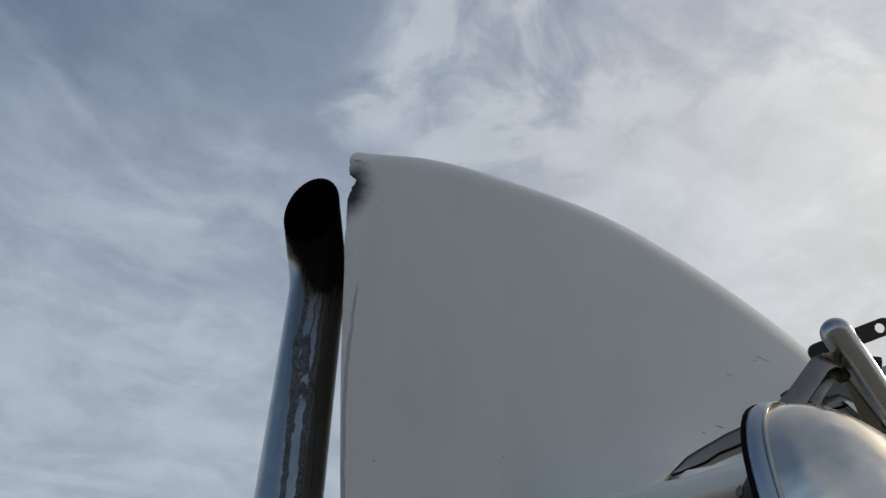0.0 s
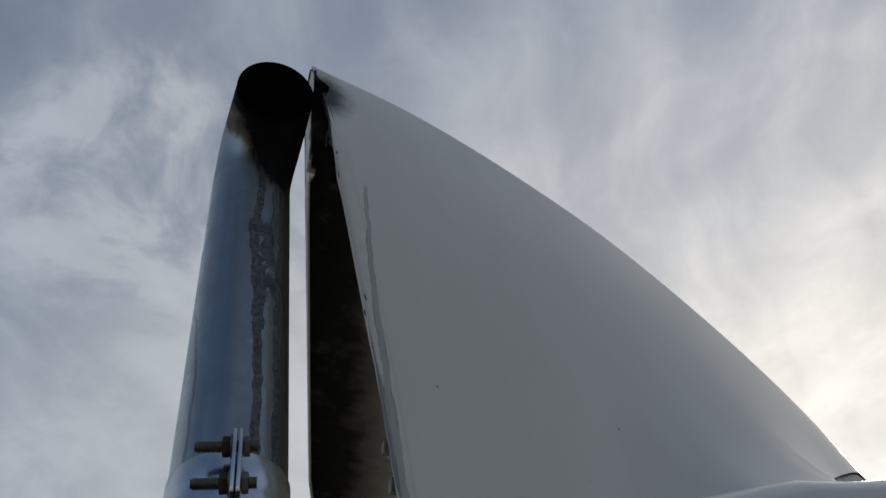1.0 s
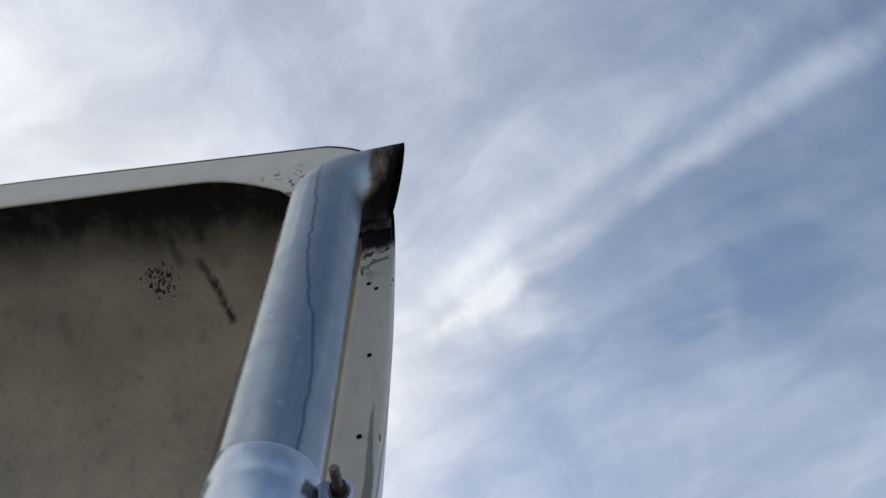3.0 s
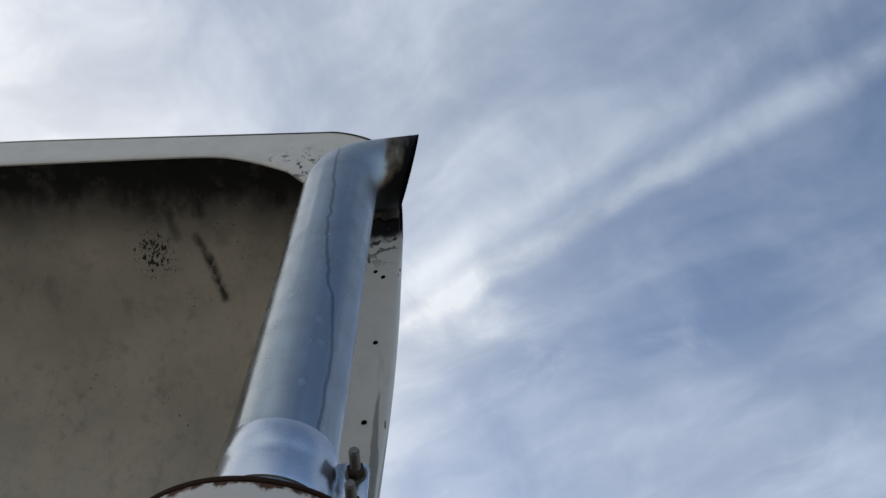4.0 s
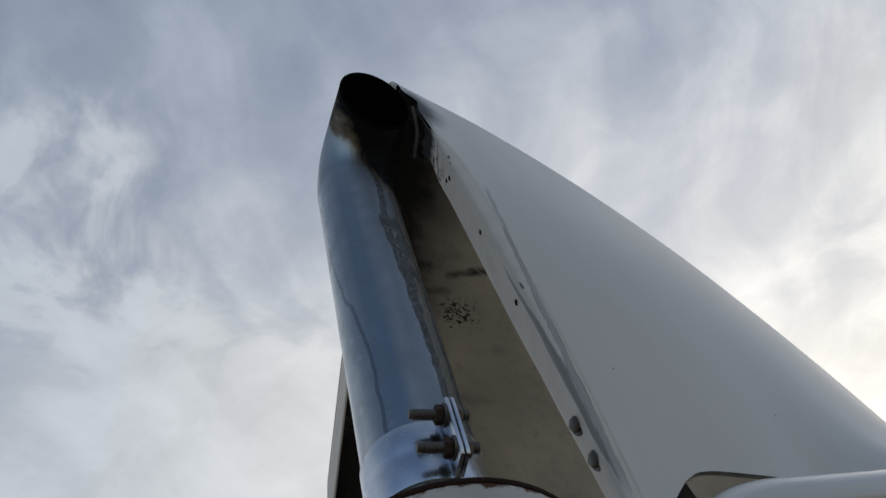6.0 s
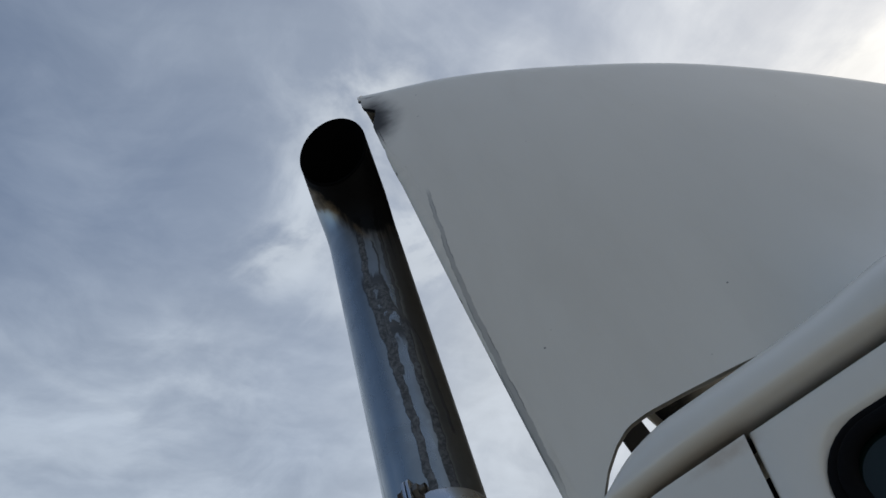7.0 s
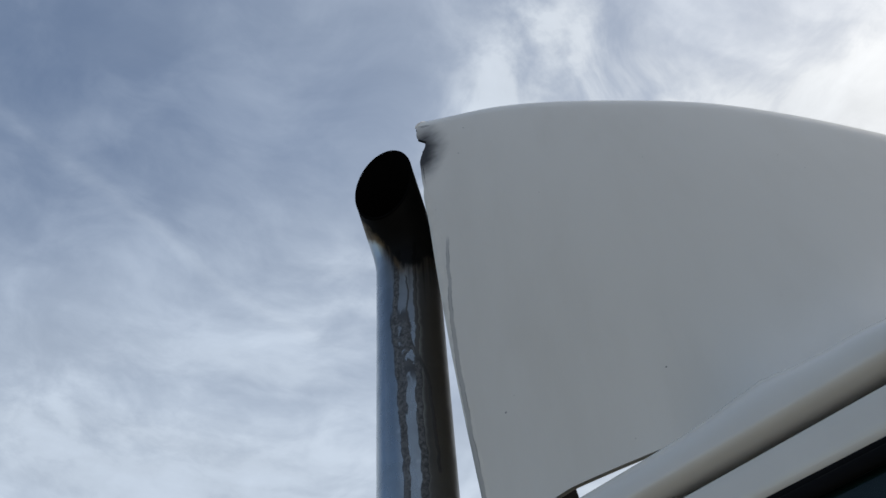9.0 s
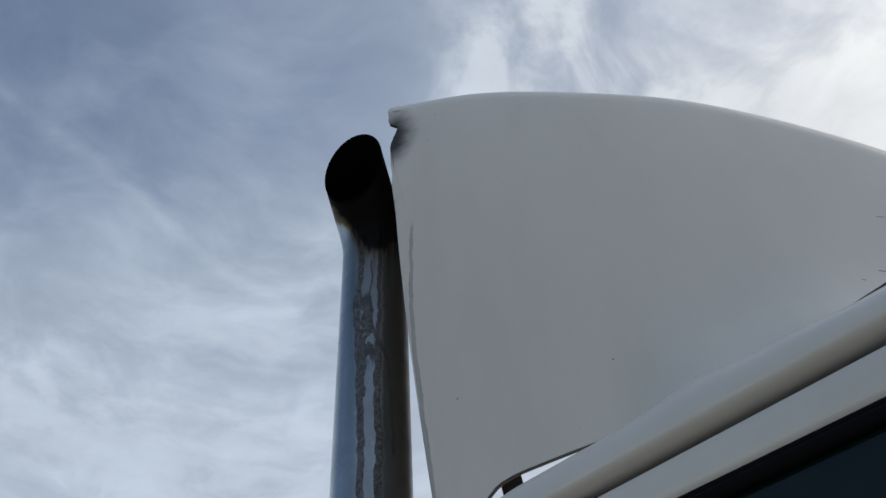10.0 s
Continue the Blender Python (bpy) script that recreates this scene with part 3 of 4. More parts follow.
def thing(name, label, category, at=BASE_AT, **more):
    ob = new(name)
    ob.location = at
    ob.empty_display_size = 0.1
    return tagged(ob, label, category, **more)


def grid(rows, flip=False, closed=False):
    bm = bmesh.new()
    vs = [[bm.verts.new(p) for p in r] for r in rows]
    for a, b in zip(vs, vs[1:]):
        for i in range(len(a) if closed else len(a) - 1):
            j = (i + 1) % len(a)
            q = [a[i], a[j], b[j], b[i]]
            bm.faces.new(q[::-1] if flip else q)
    return bm


def tube(points, radius, seg=20, caps=True):
    """A round bar along a line of points."""
    pts = [Vector(p) for p in points]
    rows = []
    ref = None
    for i, p in enumerate(pts):
        d = (pts[min(i + 1, len(pts) - 1)] - pts[max(i - 1, 0)]).normalized()
        if ref is None:
            ref = d.orthogonal().normalized()
        ref = (ref - d * ref.dot(d)).normalized()
        s = d.cross(ref)
        r = radius(i / (len(pts) - 1)) if callable(radius) else radius
        rows.append([p + r * (math.cos(a) * ref + math.sin(a) * s) for a in np.linspace(0, 2 * math.pi, seg, endpoint=False)])
    bm = grid(rows, closed=True)
    if caps:
        bm.verts.ensure_lookup_table()
        n = len(bm.verts)
        bm.faces.new([bm.verts[i] for i in range(seg)][::-1])
        bm.faces.new([bm.verts[n - seg + i] for i in range(seg)])
    bmesh.ops.recalc_face_normals(bm, faces=bm.faces[:])
    return bm


def lathe(profile, seg=72, closed=False):
    rows = [[(r * math.cos(a), r * math.sin(a), z) for a in np.linspace(0, 2 * math.pi, seg, endpoint=False)] for r, z in profile]
    bm = grid(rows, closed=True)
    bmesh.ops.recalc_face_normals(bm, faces=bm.faces[:])
    return bm


def box(size, m=Matrix(), bevel=0.0, seg=2):
    bm = bmesh.new()
    bmesh.ops.create_cube(bm, size=1, matrix=m @ Matrix.Diagonal((*size, 1)))
    if bevel:
        bmesh.ops.bevel(bm, geom=bm.edges[:], offset=bevel, segments=seg, affect="EDGES", profile=0.5)
    return bm


def plate(outline, thick, m=Matrix(), bevel=0.0):
    """A flat plate with the given outline (x, y), thickness along z, moved by m."""
    bm = bmesh.new()
    f = bm.faces.new([bm.verts.new((x, y, -thick / 2)) for x, y in outline])
    ext = bmesh.ops.extrude_face_region(bm, geom=[f])
    bmesh.ops.translate(bm, verts=[v for v in ext["geom"] if isinstance(v, bmesh.types.BMVert)], vec=(0, 0, thick))
    bmesh.ops.recalc_face_normals(bm, faces=bm.faces[:])
    if bevel:
        es = [e for e in bm.edges if len(e.link_faces) == 2 and e.calc_face_angle(0) > 0.6]
        bmesh.ops.bevel(bm, geom=es, offset=bevel, segments=2, affect="EDGES", profile=0.5)
    bm.transform(m)
    return bm


def axis_pose(at, z, x=None):
    """A pose at a point whose z axis points along z."""
    z = Vector(z).normalized()
    x = Vector(x) if x is not None else z.orthogonal()
    x = (x - z * x.dot(z)).normalized()
    y = z.cross(x)
    return Matrix(((x.x, y.x, z.x, at[0]), (x.y, y.y, z.y, at[1]), (x.z, y.z, z.z, at[2]), (0, 0, 0, 1)))


def hex_nut(r, h, m):
    bm = bmesh.new()
    bmesh.ops.create_cone(bm, cap_ends=True, segments=6, radius1=r, radius2=r, depth=h)
    bmesh.ops.bevel(bm, geom=[e for e in bm.edges if abs(e.verts[0].co.z - e.verts[1].co.z) < 1e-6], offset=r * 0.12, segments=2, affect="EDGES", profile=0.5)
    bm.transform(m)
    return bm


def threaded(r, length, pitch, m, seg=20):
    """A threaded stud standing on z = 0."""
    rows = []
    steps = int(length / pitch * 4)
    for i in range(steps + 1):
        z = length * i / steps
        rr = r * (1.0 if i % 4 in (0, 1) else 0.87)
        if z > length - r * 0.35:
            rr *= 0.82
        rows.append([(rr * math.cos(a), rr * math.sin(a), z) for a in np.linspace(0, 2 * math.pi, seg, endpoint=False)])
    bm = grid(rows, closed=True)
    bm.verts.ensure_lookup_table()
    n = len(bm.verts)
    bm.faces.new([bm.verts[n - seg + i] for i in range(seg)])
    bmesh.ops.recalc_face_normals(bm, faces=bm.faces[:])
    bm.transform(m)
    return bm


# ---------------------------------------------------------------- ground
bm = bmesh.new()
bmesh.ops.create_grid(bm, x_segments=8, y_segments=8, size=2500)
ob = part("ground", bm, GROUND, smooth=False)
ob.location = (0, 0, 0)
tagged(ob, "dry gravel yard under the parked truck", "ground", kind="structure")


# ---------------------------------------------------------------- fairing
FP = [-0.1206, -0.0906, -0.0419, 0.032, 0.1395, 0.3448, 0.5934, 1.1181, 1.0331, 0.8918, 0.7065, 0.4048, -0.125, -0.7549, 0.1381, 0.1408, 0.1702, 0.1234, -0.0353, 0.2205, 0.1098, 0.0485, -0.0355, 0.3844, 0.0, 0.0, 0.1621, -0.0495, -0.0058]
XK = [.1, .3, .5, .7, .9, 1.15, 1.5]
XR = [.1, .5, .9, 1.5]


def hermite(xk, v, x):
    """A smooth curve through the values v at xk."""
    m = np.gradient(np.array(v), np.array(xk))
    i = int(np.clip(np.searchsorted(xk, x) - 1, 0, len(xk) - 2))
    h = xk[i + 1] - xk[i]
    u = (x - xk[i]) / h
    return float((2*u**3 - 3*u**2 + 1)*v[i] + (u**3 - 2*u*u + u)*h*m[i] + (-2*u**3 + 3*u*u)*v[i+1] + (u**3 - u*u)*h*m[i+1])


def ease(x, a, b):
    u = min(max((x - a) / (b - a), 0.0), 1.0)
    return u * u * (3 - 2 * u)


YA, ZB, RA = FP[:7], FP[7:14], FP[14:18]
K0, K1, K2, M1, M2, M3, _, _, C0, C1, C2 = FP[18:]
TURN = -0.136        # how the cab's side runs across the axes


def side_y(x, z):
    return hermite(XK, YA, x) + (K0 + K1*x)*(z - .4) + K2*(z - .4)**2


def top_z(x, y):
    return hermite(XK, ZB, x) + (M1 + M3*x)*y + M2*y*y


def corner_r(x):
    return min(max(hermite(XR, RA, x), .02), .6)


def wall_y(x):
    return -0.1476 + TURN*(x - .376)


def bite(z):
    """The notch that the exhaust has burnt into the rear edge under the top corner."""
    if z < TOOTH_Z - 0.11 or z > TOOTH_Z + 0.06:
        return 0.0
    if z < TOOTH_Z:
        d = (TOOTH_Z - z) / 0.11
        return 0.020 * (1 - d)**1.3 * ease(TOOTH_Z - z, 0.0, 0.012) + 0.0015 * math.sin(z * 900)
    return -0.004 * math.sin((z - TOOTH_Z) / 0.06 * math.pi)


TOOTH_Z = 0.914


def rear_x(z):
    return C0 + C1*z + C2*z*z + bite(z)


def rounding(z):
    """Radius of the rolled rear edge; it ends in the burnt corner."""
    return 0.017 * (1 - ease(z, 0.58, 0.74))


SLOT = [(.15, -.34), (.19, -.20), (.208, -.130), (.224, -.106), (.243, -.086), (.263, -.072), (.289, -.067), (.34, -.065), (.40, -.063), (.468, -.063), (.52, -.067), (.562, -.086), (.60, -.101), (.64, -.104), (.685, -.106), (.697, -.085), (.702, -.045), (.711, -.022), (.728, .003), (.75, .025), (.781, .055), (.834, .095), (.885, .128), (.963, .178), (.99, .200), (1.1, .285), (1.25, .38), (1.6, .45)]


def low_z(x):
    """The lower edge of the fairing's side: tail at the rear, slot over the roof, joined to it, open again in front."""
    xs, zs = zip(*SLOT)
    return float(np.interp(x, xs, zs))


def mid_d(p):
    """Distance over the truck's centre plane."""
    return (p[0] * 0.136 + (p[1] - CY)) * 0.991


def keep_half(p):
    d = mid_d(p)
    return p if d < 0 else (p[0] - d*0.135, p[1] - d*0.991, p[2])


def mirrored(p):
    d = mid_d(p)
    return (p[0] - 2*d*0.135, p[1] - 2*d*0.991, p[2])


def skin_y(x, z):
    """The fairing's side, which flares out to the roof edge in the middle of its length."""
    y = side_y(x, z)
    lap = ease(x, .42, .56) * (1 - ease(x, .66, .86))
    return y + lap * min(wall_y(x) + 0.044 - y, 0.0) * math.exp(-max(z + 0.099, 0) / 0.095)


NS = 76
RISE = [("s", h) for h in np.linspace(0, 1, 60)] + [("c", a) for a in np.radians(np.linspace(4, 90, 18))] + [("t", y) for y in np.linspace(0.03, 1.0, 16)]
X_TOP = C0 + C1*(ZB[0] - .03) + C2*(ZB[0] - .03)**2


def fairing_point(kind, v, s):
    if kind == "s":
        ztop = top_z(.1, side_y(.1, .8)) - corner_r(.1)
        zr = -.34 + v*(ztop + .34)
        xr = rear_x(zr) + rounding(zr)
    elif kind == "c":
        xr = X_TOP
    else:
        xr = X_TOP + 0.09*v*1.2
    x = xr + s*(1.45 - xr)
    r = corner_r(x)
    zt = top_z(x, side_y(x, .8))
    if kind == "s":
        zl = min(low_z(x), zt - r - 0.02) if s > 0 else -.34
        z = zl + v*(zt - r - zl)
        y = skin_y(x, z)
    elif kind == "c":
        y = side_y(x, zt - r*(1 - math.sin(v))) + r*(1 - math.cos(v))
        z = zt + (top_z(x, y) - zt) * (1 - ease(x, .25, .55)) - r*(1 - math.sin(v))
    else:
        y0 = side_y(x, zt) + r
        y = y0 + v*max(CY - 0.136*x - y0, 0.0)
        z = top_z(x, min(y, 0.75)) + (0.03 * (y - 0.75) if y > 0.75 else 0)
    return keep_half((x, y, max(z, -.34)))


def s_at(j):
    return (j / (NS - 1))**1.7


outer = [[Vector(fairing_point(k, v, s_at(j))) for j in range(NS)] for k, v in RISE]


def inset(rows, d):
    """The same sheet of points moved d inwards."""
    out = []
    for i, r in enumerate(rows):
        line = []
        for j, p in enumerate(r):
            a = rows[min(i + 1, len(rows) - 1)][j] - rows[max(i - 1, 0)][j]
            b = r[min(j + 1, NS - 1)] - r[max(j - 1, 0)]
            n = b.cross(a)
            n = n.normalized() if n.length > 1e-9 else Vector((0, -1, 0))
            line.append(p - n * d)
        out.append(line)
    return out


SIDE = 1.0 if (outer[10][21] - outer[10][20]).cross(outer[11][20] - outer[10][20]).y < 0 else -1.0
inner = inset(outer, 0.007 * SIDE)


def both_halves(rows, flip):
    bm = grid(rows, flip)
    far_half = grid([[mirrored(p) for p in r] for r in rows], not flip)
    me = bpy.data.meshes.new("half")
    far_half.to_mesh(me)
    far_half.free()
    bm.from_mesh(me)
    bpy.data.meshes.remove(me)
    bmesh.ops.remove_doubles(bm, verts=bm.verts[:], dist=2e-4)
    return bm


fairing = thing("roof_fairing", "white moulded fibreglass roof fairing, hollow behind, scorched at one corner", "roof fairing")
part("outer_shell", both_halves(outer, SIDE < 0), WHITE, fairing, "weathered white gelcoat shell with a burnt rear corner", sharp=60)
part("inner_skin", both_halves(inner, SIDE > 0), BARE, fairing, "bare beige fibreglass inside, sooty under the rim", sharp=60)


# rear rim: a flat flange turned inwards, wide and rounded at the upper corner
def rim_inner(q):
    """Inner edge of the rim: q runs up the side, round the corner and along the top; returns y, z."""
    pts = [(-.029, -.34), (-.0295, .06), (-.032, .24), (-.036, .43), (-.041, .63), (-.038, .76), (.022, .845), (.102, .899), (.15, .939), (.217, .984), (.283, 1.014), (.34, 1.026), (.45, 1.030), (.6, 1.032), (.75, 1.034), (1.19, 1.038)]
    ys, zs = [p[0] for p in pts], [p[1] for p in pts]
    u = q * (len(pts) - 1)
    return hermite(list(range(len(pts))), ys, u), hermite(list(range(len(pts))), zs, u)


rear = [r[0] for r in outer]
LEN = [0.0]
for a, b in zip(rear, rear[1:]):
    LEN.append(LEN[-1] + (b - a).length)


def rim_outer(q):
    d = q * LEN[-1]
    i = min(max(int(np.searchsorted(LEN, d)) - 1, 0), len(LEN) - 2)
    k = (d - LEN[i]) / max(LEN[i + 1] - LEN[i], 1e-9)
    return rear[i].lerp(rear[i + 1], min(max(k, 0), 1))


RIM_KEYS = 15


def outer_share(i):
    """How far along the outer edge the i-th key of the inner edge lies."""
    y, z = rim_inner(i / RIM_KEYS)
    if i <= 5:
        k = min(range(len(rear)), key=lambda n: abs(rear[n].z - z) + (9 if n >= 70 else 0))
    elif i >= 9:
        k = min(range(len(rear)), key=lambda n: abs(rear[n].y - y) + (9 if n < 66 else 0))
    else:
        lo, hi = outer_share(5), outer_share(9)
        return lo + (hi - lo) * (i - 5) / 4
    return LEN[k] / LEN[-1]


QO = [(i / RIM_KEYS, outer_share(i)) for i in range(RIM_KEYS + 1)]


def rim_rows(q0, q1, n, ragged=0.0):
    rows = []
    for q in np.linspace(q0, q1, n):
        edge = rim_outer(float(np.interp(q, [a for a, _ in QO], [b for _, b in QO])))
        y, z = rim_inner(q)
        r = rounding(edge.z) if edge.z < 0.85 else 0.0
        o = Vector((edge.x - 1.235 * r, edge.y - r * (side_y(edge.x + 0.02, edge.z) - side_y(edge.x, edge.z)) / 0.02, edge.z))
        inn = Vector((o.x + (0.09 * (y - o.y) if z > 0.9 else (0.0205 - 0.008 * z) * (1 - ease(z, 0.70, 0.86))), y, z))
        flat_in = (inn - o).normalized()
        row = [edge + Vector((0.006, 0, 0)) + flat_in * 0.0008]
        near = o + flat_in * max(r * 0.9, 0.006)
        for k in (0, 0.14, 0.28, 0.42, 0.56, 0.7, 0.85, 1.0):
            row.append(edge * (1 - k)**2 + o * (2 * k * (1 - k)) + near * k * k + flat_in * (0.0004 if k == 0 else 0) + (flat_in * 0.002 + Vector((0.0015, 0, 0)) * (1 - k)) * max(0.0, 1 - r / 0.006))
        for k in (0.2, 0.4, 0.6, 0.8):
            row.append(near.lerp(inn, k) + Vector((0.0012 * math.sin(q * 60 + k * 9) + (0.008 * k * (1 - k) * ease(z, 0.1, 0.3) if r else 0.0), 0, 0)))
        row += [inn - flat_in * 0.003, inn + Vector((0.002, 0, 0)), inn + Vector((0.006, 0, 0)) - flat_in * 0.001, inn + Vector((0.007, 0, 0)) - flat_in * 0.012]
        rows.append(row)
    return rows


def rim_piece(name, q0, q1, n, label, ragged=None):
    rows = rim_rows(q0, q1, n)
    if ragged:
        rng = random.Random(5)
        last = rows[-1]
        for i, p in enumerate(last):
            p.z += ragged * (0.5 - rng.random()) - 0.6 * ragged * (i / len(last))
    bm = grid(rows)
    ob = part(name, bm, RIM, fairing, label, sharp=50)
    return ob


Q_TEAR0, Q_TEAR1 = 5.15 / 15, 6.4 / 15
flange = rim_piece("side_flange", 0.0, Q_TEAR0, 70, "chalky white rear flange, flaked and sooty at its torn top", 0.03)
rim_piece("top_flange", Q_TEAR1, 1.0, 70, "chalky white rim with flaking paint at the corner")
rows = rim_rows(Q_TEAR1, 1.0, 40)
ob = part("far_flange", grid([[mirrored(p) for p in r] for r in rows], True), RIM, fairing, "", sharp=50)
rows = rim_rows(0.0, Q_TEAR1, 40)
part("far_side_flange", grid([[mirrored(p) for p in r] for r in rows], True), RIM, fairing, "", sharp=50)
# the torn strip that hangs across the burnt gap
A, B = Vector((0.131, -0.014, 0.797)), Vector((0.119, -0.092, 0.85))
rows = []
for i in range(14):
    k = i / 13
    p = A.lerp(B, k) + Vector((0.006 * math.sin(k * 3), 0, 0.006 * math.sin(k * 9)))
    w = 0.018 + 0.012 * k + 0.003 * math.sin(k * 17)
    rows.append([p + Vector((0, 0, 0)), p + Vector((-0.004, 0.002, w * 0.5)), p + Vector((0.004, 0.004, w))])
front_face = grid(rows)
bmesh.ops.solidify(front_face, geom=front_face.faces[:], thickness=0.003)
part("torn_strip", front_face, simple("scorched_laminate", (0.055, 0.046, 0.038), 0.85, 0, 0.6, 50.0, 0.5), fairing, "scorched strip of torn laminate")


def flange_bolt(at, parent):
    m = axis_pose(at, (-1, -0.1, 0))
    head = part("flange_bolt", hex_nut(0.009, 0.007, m @ Matrix.Translation((0, 0, 0.006))), BOLT, parent, "small weathered hex bolt")
    washer = bmesh.new()
    bmesh.ops.create_cone(washer, cap_ends=True, segments=24, radius1=0.0125, radius2=0.0120, depth=0.003, matrix=m @ Matrix.Translation((0, 0, 0.0015)))
    part("washer", washer, BOLT, head)


def drill(at, r=0.0042):
    """A drilled hole in the flange: a dark bore with a chipped rim, lying on the sheet."""
    foot, n, _, _ = flange_tree.find_nearest(Vector(at))
    if n.x > 0:
        n = -n
    m = axis_pose(foot, n)
    rows = [[m @ Vector((rr * math.cos(a) * (1 + 0.06 * math.sin(3 * a)), rr * math.sin(a), h)) for a in np.linspace(0, 2*math.pi, 18, endpoint=False)] for rr, h in ((r, -0.002), (r, 0.0010), (r * 0.85, 0.0012), (r * 0.5, 0.0009), (0.0001, 0.0009))]
    part("bolt_hole", grid(rows, closed=True), SOOTY, fairing, "dark drilled hole")


flange_tree = mathutils.bvhtree.BVHTree.FromPolygons([v.co for v in flange.data.vertices], [tuple(p.vertices) for p in flange.data.polygons])
for hx, hy, hz in ((0.139, -0.081, 0.584), (0.140, -0.065, 0.605), (0.149, -0.078, 0.412), (0.158, -0.074, 0.237)):
    drill((hx, hy, hz))
for p in ((0.1695, -0.062, 0.017), (0.172, -0.063, -0.037)):
    flange_bolt(p, fairing)

# straps that tie the fairing to the roof, seen through the slot
for x, y, w in ((0.268, -0.045, 0.030),):
    part("tie_strap", box((w, 0.004, 0.15), Matrix.Translation((x, y, -0.10)) @ Matrix.Rotation(radians(-6), 4, "Y"), 0.001), DARK, fairing, "dark steel strap")

# strips added in the front wedge between fairing and roof, shade in their colours
GREY = simple("shaded_lip_grey", (0.125, 0.133, 0.145), 0.42, 0, 0.25, 40.0, spec=0.5)
PALE = simple("dim_roof_shelf_tan", (0.20, 0.18, 0.145), 0.6, 0, 0.35, 30.0, spec=0.3)
WEDGE_X = (.68, .702, .747, .768, .814, .861, .926, 1.05, 1.40)
WEDGE_LOW = (-.068, -.049, -.024, -.001, .033, .058, .085, .130, .24)
WEDGE_JOINT = (-.068, -.0485, -.006, .019, .053, .080, .121, .19, .36)


def wedge_low(x):
    return float(np.interp(x, WEDGE_X, WEDGE_LOW))


def filler(name, lift, depth, material, label, lo, hi):
    """A strip under the fairing's edge that follows the fairing's side; lo and hi give its heights at x."""
    rows = []
    for x in [0.698 + 0.55 * (i / 44)**1.5 for i in range(45)]:
        z0, z1 = lo(x), max(hi(x), lo(x) + 0.0005)
        ring = [(x, skin_y(x, z0) + depth + 0.010, z0)]
        for k in (0.0, 0.12, 0.3, 0.5, 0.7, 0.88, 1.0):
            z = z0 + (z1 - z0) * k
            ring.append((x, skin_y(x, z) + depth - lift * (1 - (2 * k - 1)**4), z))
        ring.append((x, skin_y(x, z1) + depth + 0.010, z1))
        rows.append(ring)
    bm = grid(rows, closed=True)
    bmesh.ops.recalc_face_normals(bm, faces=bm.faces[:])
    part(name, bm, material, fairing, label, sharp=50)


def wedge_joint(x):
    return float(np.interp(x, WEDGE_X, WEDGE_JOINT))


# grey for the lip in shade, tan for the roof shelf, black for the gap
filler("lip_shade_strip", 0.004, 0.008, GREY, "blue-grey strip coloured as the fairing's shaded lower lip", wedge_joint, lambda x: low_z(x) + 0.010 * ease(x, .702, .73))
filler("roof_shelf_strip", 0.001, 0.012, PALE, "tan strip standing in for the dim roof shelf", lambda x: wedge_low(x) - 0.02, lambda x: wedge_joint(x) + 0.002)
filler("gap_strip", 0.003, 0.010, RUBBER_AND_SHADE, "black strip standing in for the dark gap", lambda x: wedge_joint(x) - 0.0012, lambda x: wedge_joint(x) + 0.0032)

# ---------------------------------------------------------------- exhaust stack
R = 0.0635
SWELL = 1.055         # the tip is slightly belled
ELBOW_AZ = radians(-75.2)
ED = Vector((math.cos(ELBOW_AZ), math.sin(ELBOW_AZ), 0))
BEND0, BEND_R, BEND_A, TAIL = 0.628, 0.13, 47, 0.24


def centre_line():
    """Points and directions up the stack and round its elbow."""
    out = [(Vector((0, 0, z)), Vector((0, 0, 1))) for z in np.linspace(-0.10, BEND0, 14)]
    for a in np.linspace(0, BEND_A, 16)[1:]:
        a = radians(a)
        out.append((Vector((0, 0, BEND0 + BEND_R * math.sin(a))) + ED * BEND_R * (1 - math.cos(a)), Vector((0, 0, math.cos(a))) + ED * math.sin(a)))
    p, d = out[-1]
    for s in np.linspace(0, TAIL, 9)[1:]:
        out.append((p + d * s, d))
    return out


def pipe_mesh(radius):
    side = Vector((-ED.y, ED.x, 0))
    rows = []
    for i, (p, d) in enumerate(centre_line()):
        u = side.cross(d)
        wide = radius + R * (SWELL - 1) * ease(i, 16, 31)
        rows.append([p + wide * (math.cos(a) * side + math.sin(a) * u) for a in np.linspace(0, 2*math.pi, 72, endpoint=False)])
    bm = grid(rows, closed=True)
    bmesh.ops.recalc_face_normals(bm, faces=bm.faces[:])
    tip = [f for f in bm.faces if f.calc_center_median().z > 0.56]
    geom = tip + list({e for f in tip for e in f.edges}) + list({v for f in tip for v in f.verts})
    bmesh.ops.bisect_plane(bm, geom=geom, dist=1e-6, plane_co=MOUTH_P, plane_no=MOUTH_N, clear_outer=True)
    return bm


stack = thing("exhaust_stack", "tall chrome exhaust stack with a sooty turned-out tip and crusty stains", "exhaust stack")
bm = pipe_mesh(R)
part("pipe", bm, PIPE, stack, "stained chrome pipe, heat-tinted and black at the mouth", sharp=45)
bm = pipe_mesh(R - 0.0025)
bmesh.ops.reverse_faces(bm, faces=bm.faces[:])
part("pipe_lining", bm, SOOTY, stack, "soot-black inside of the pipe", sharp=45)
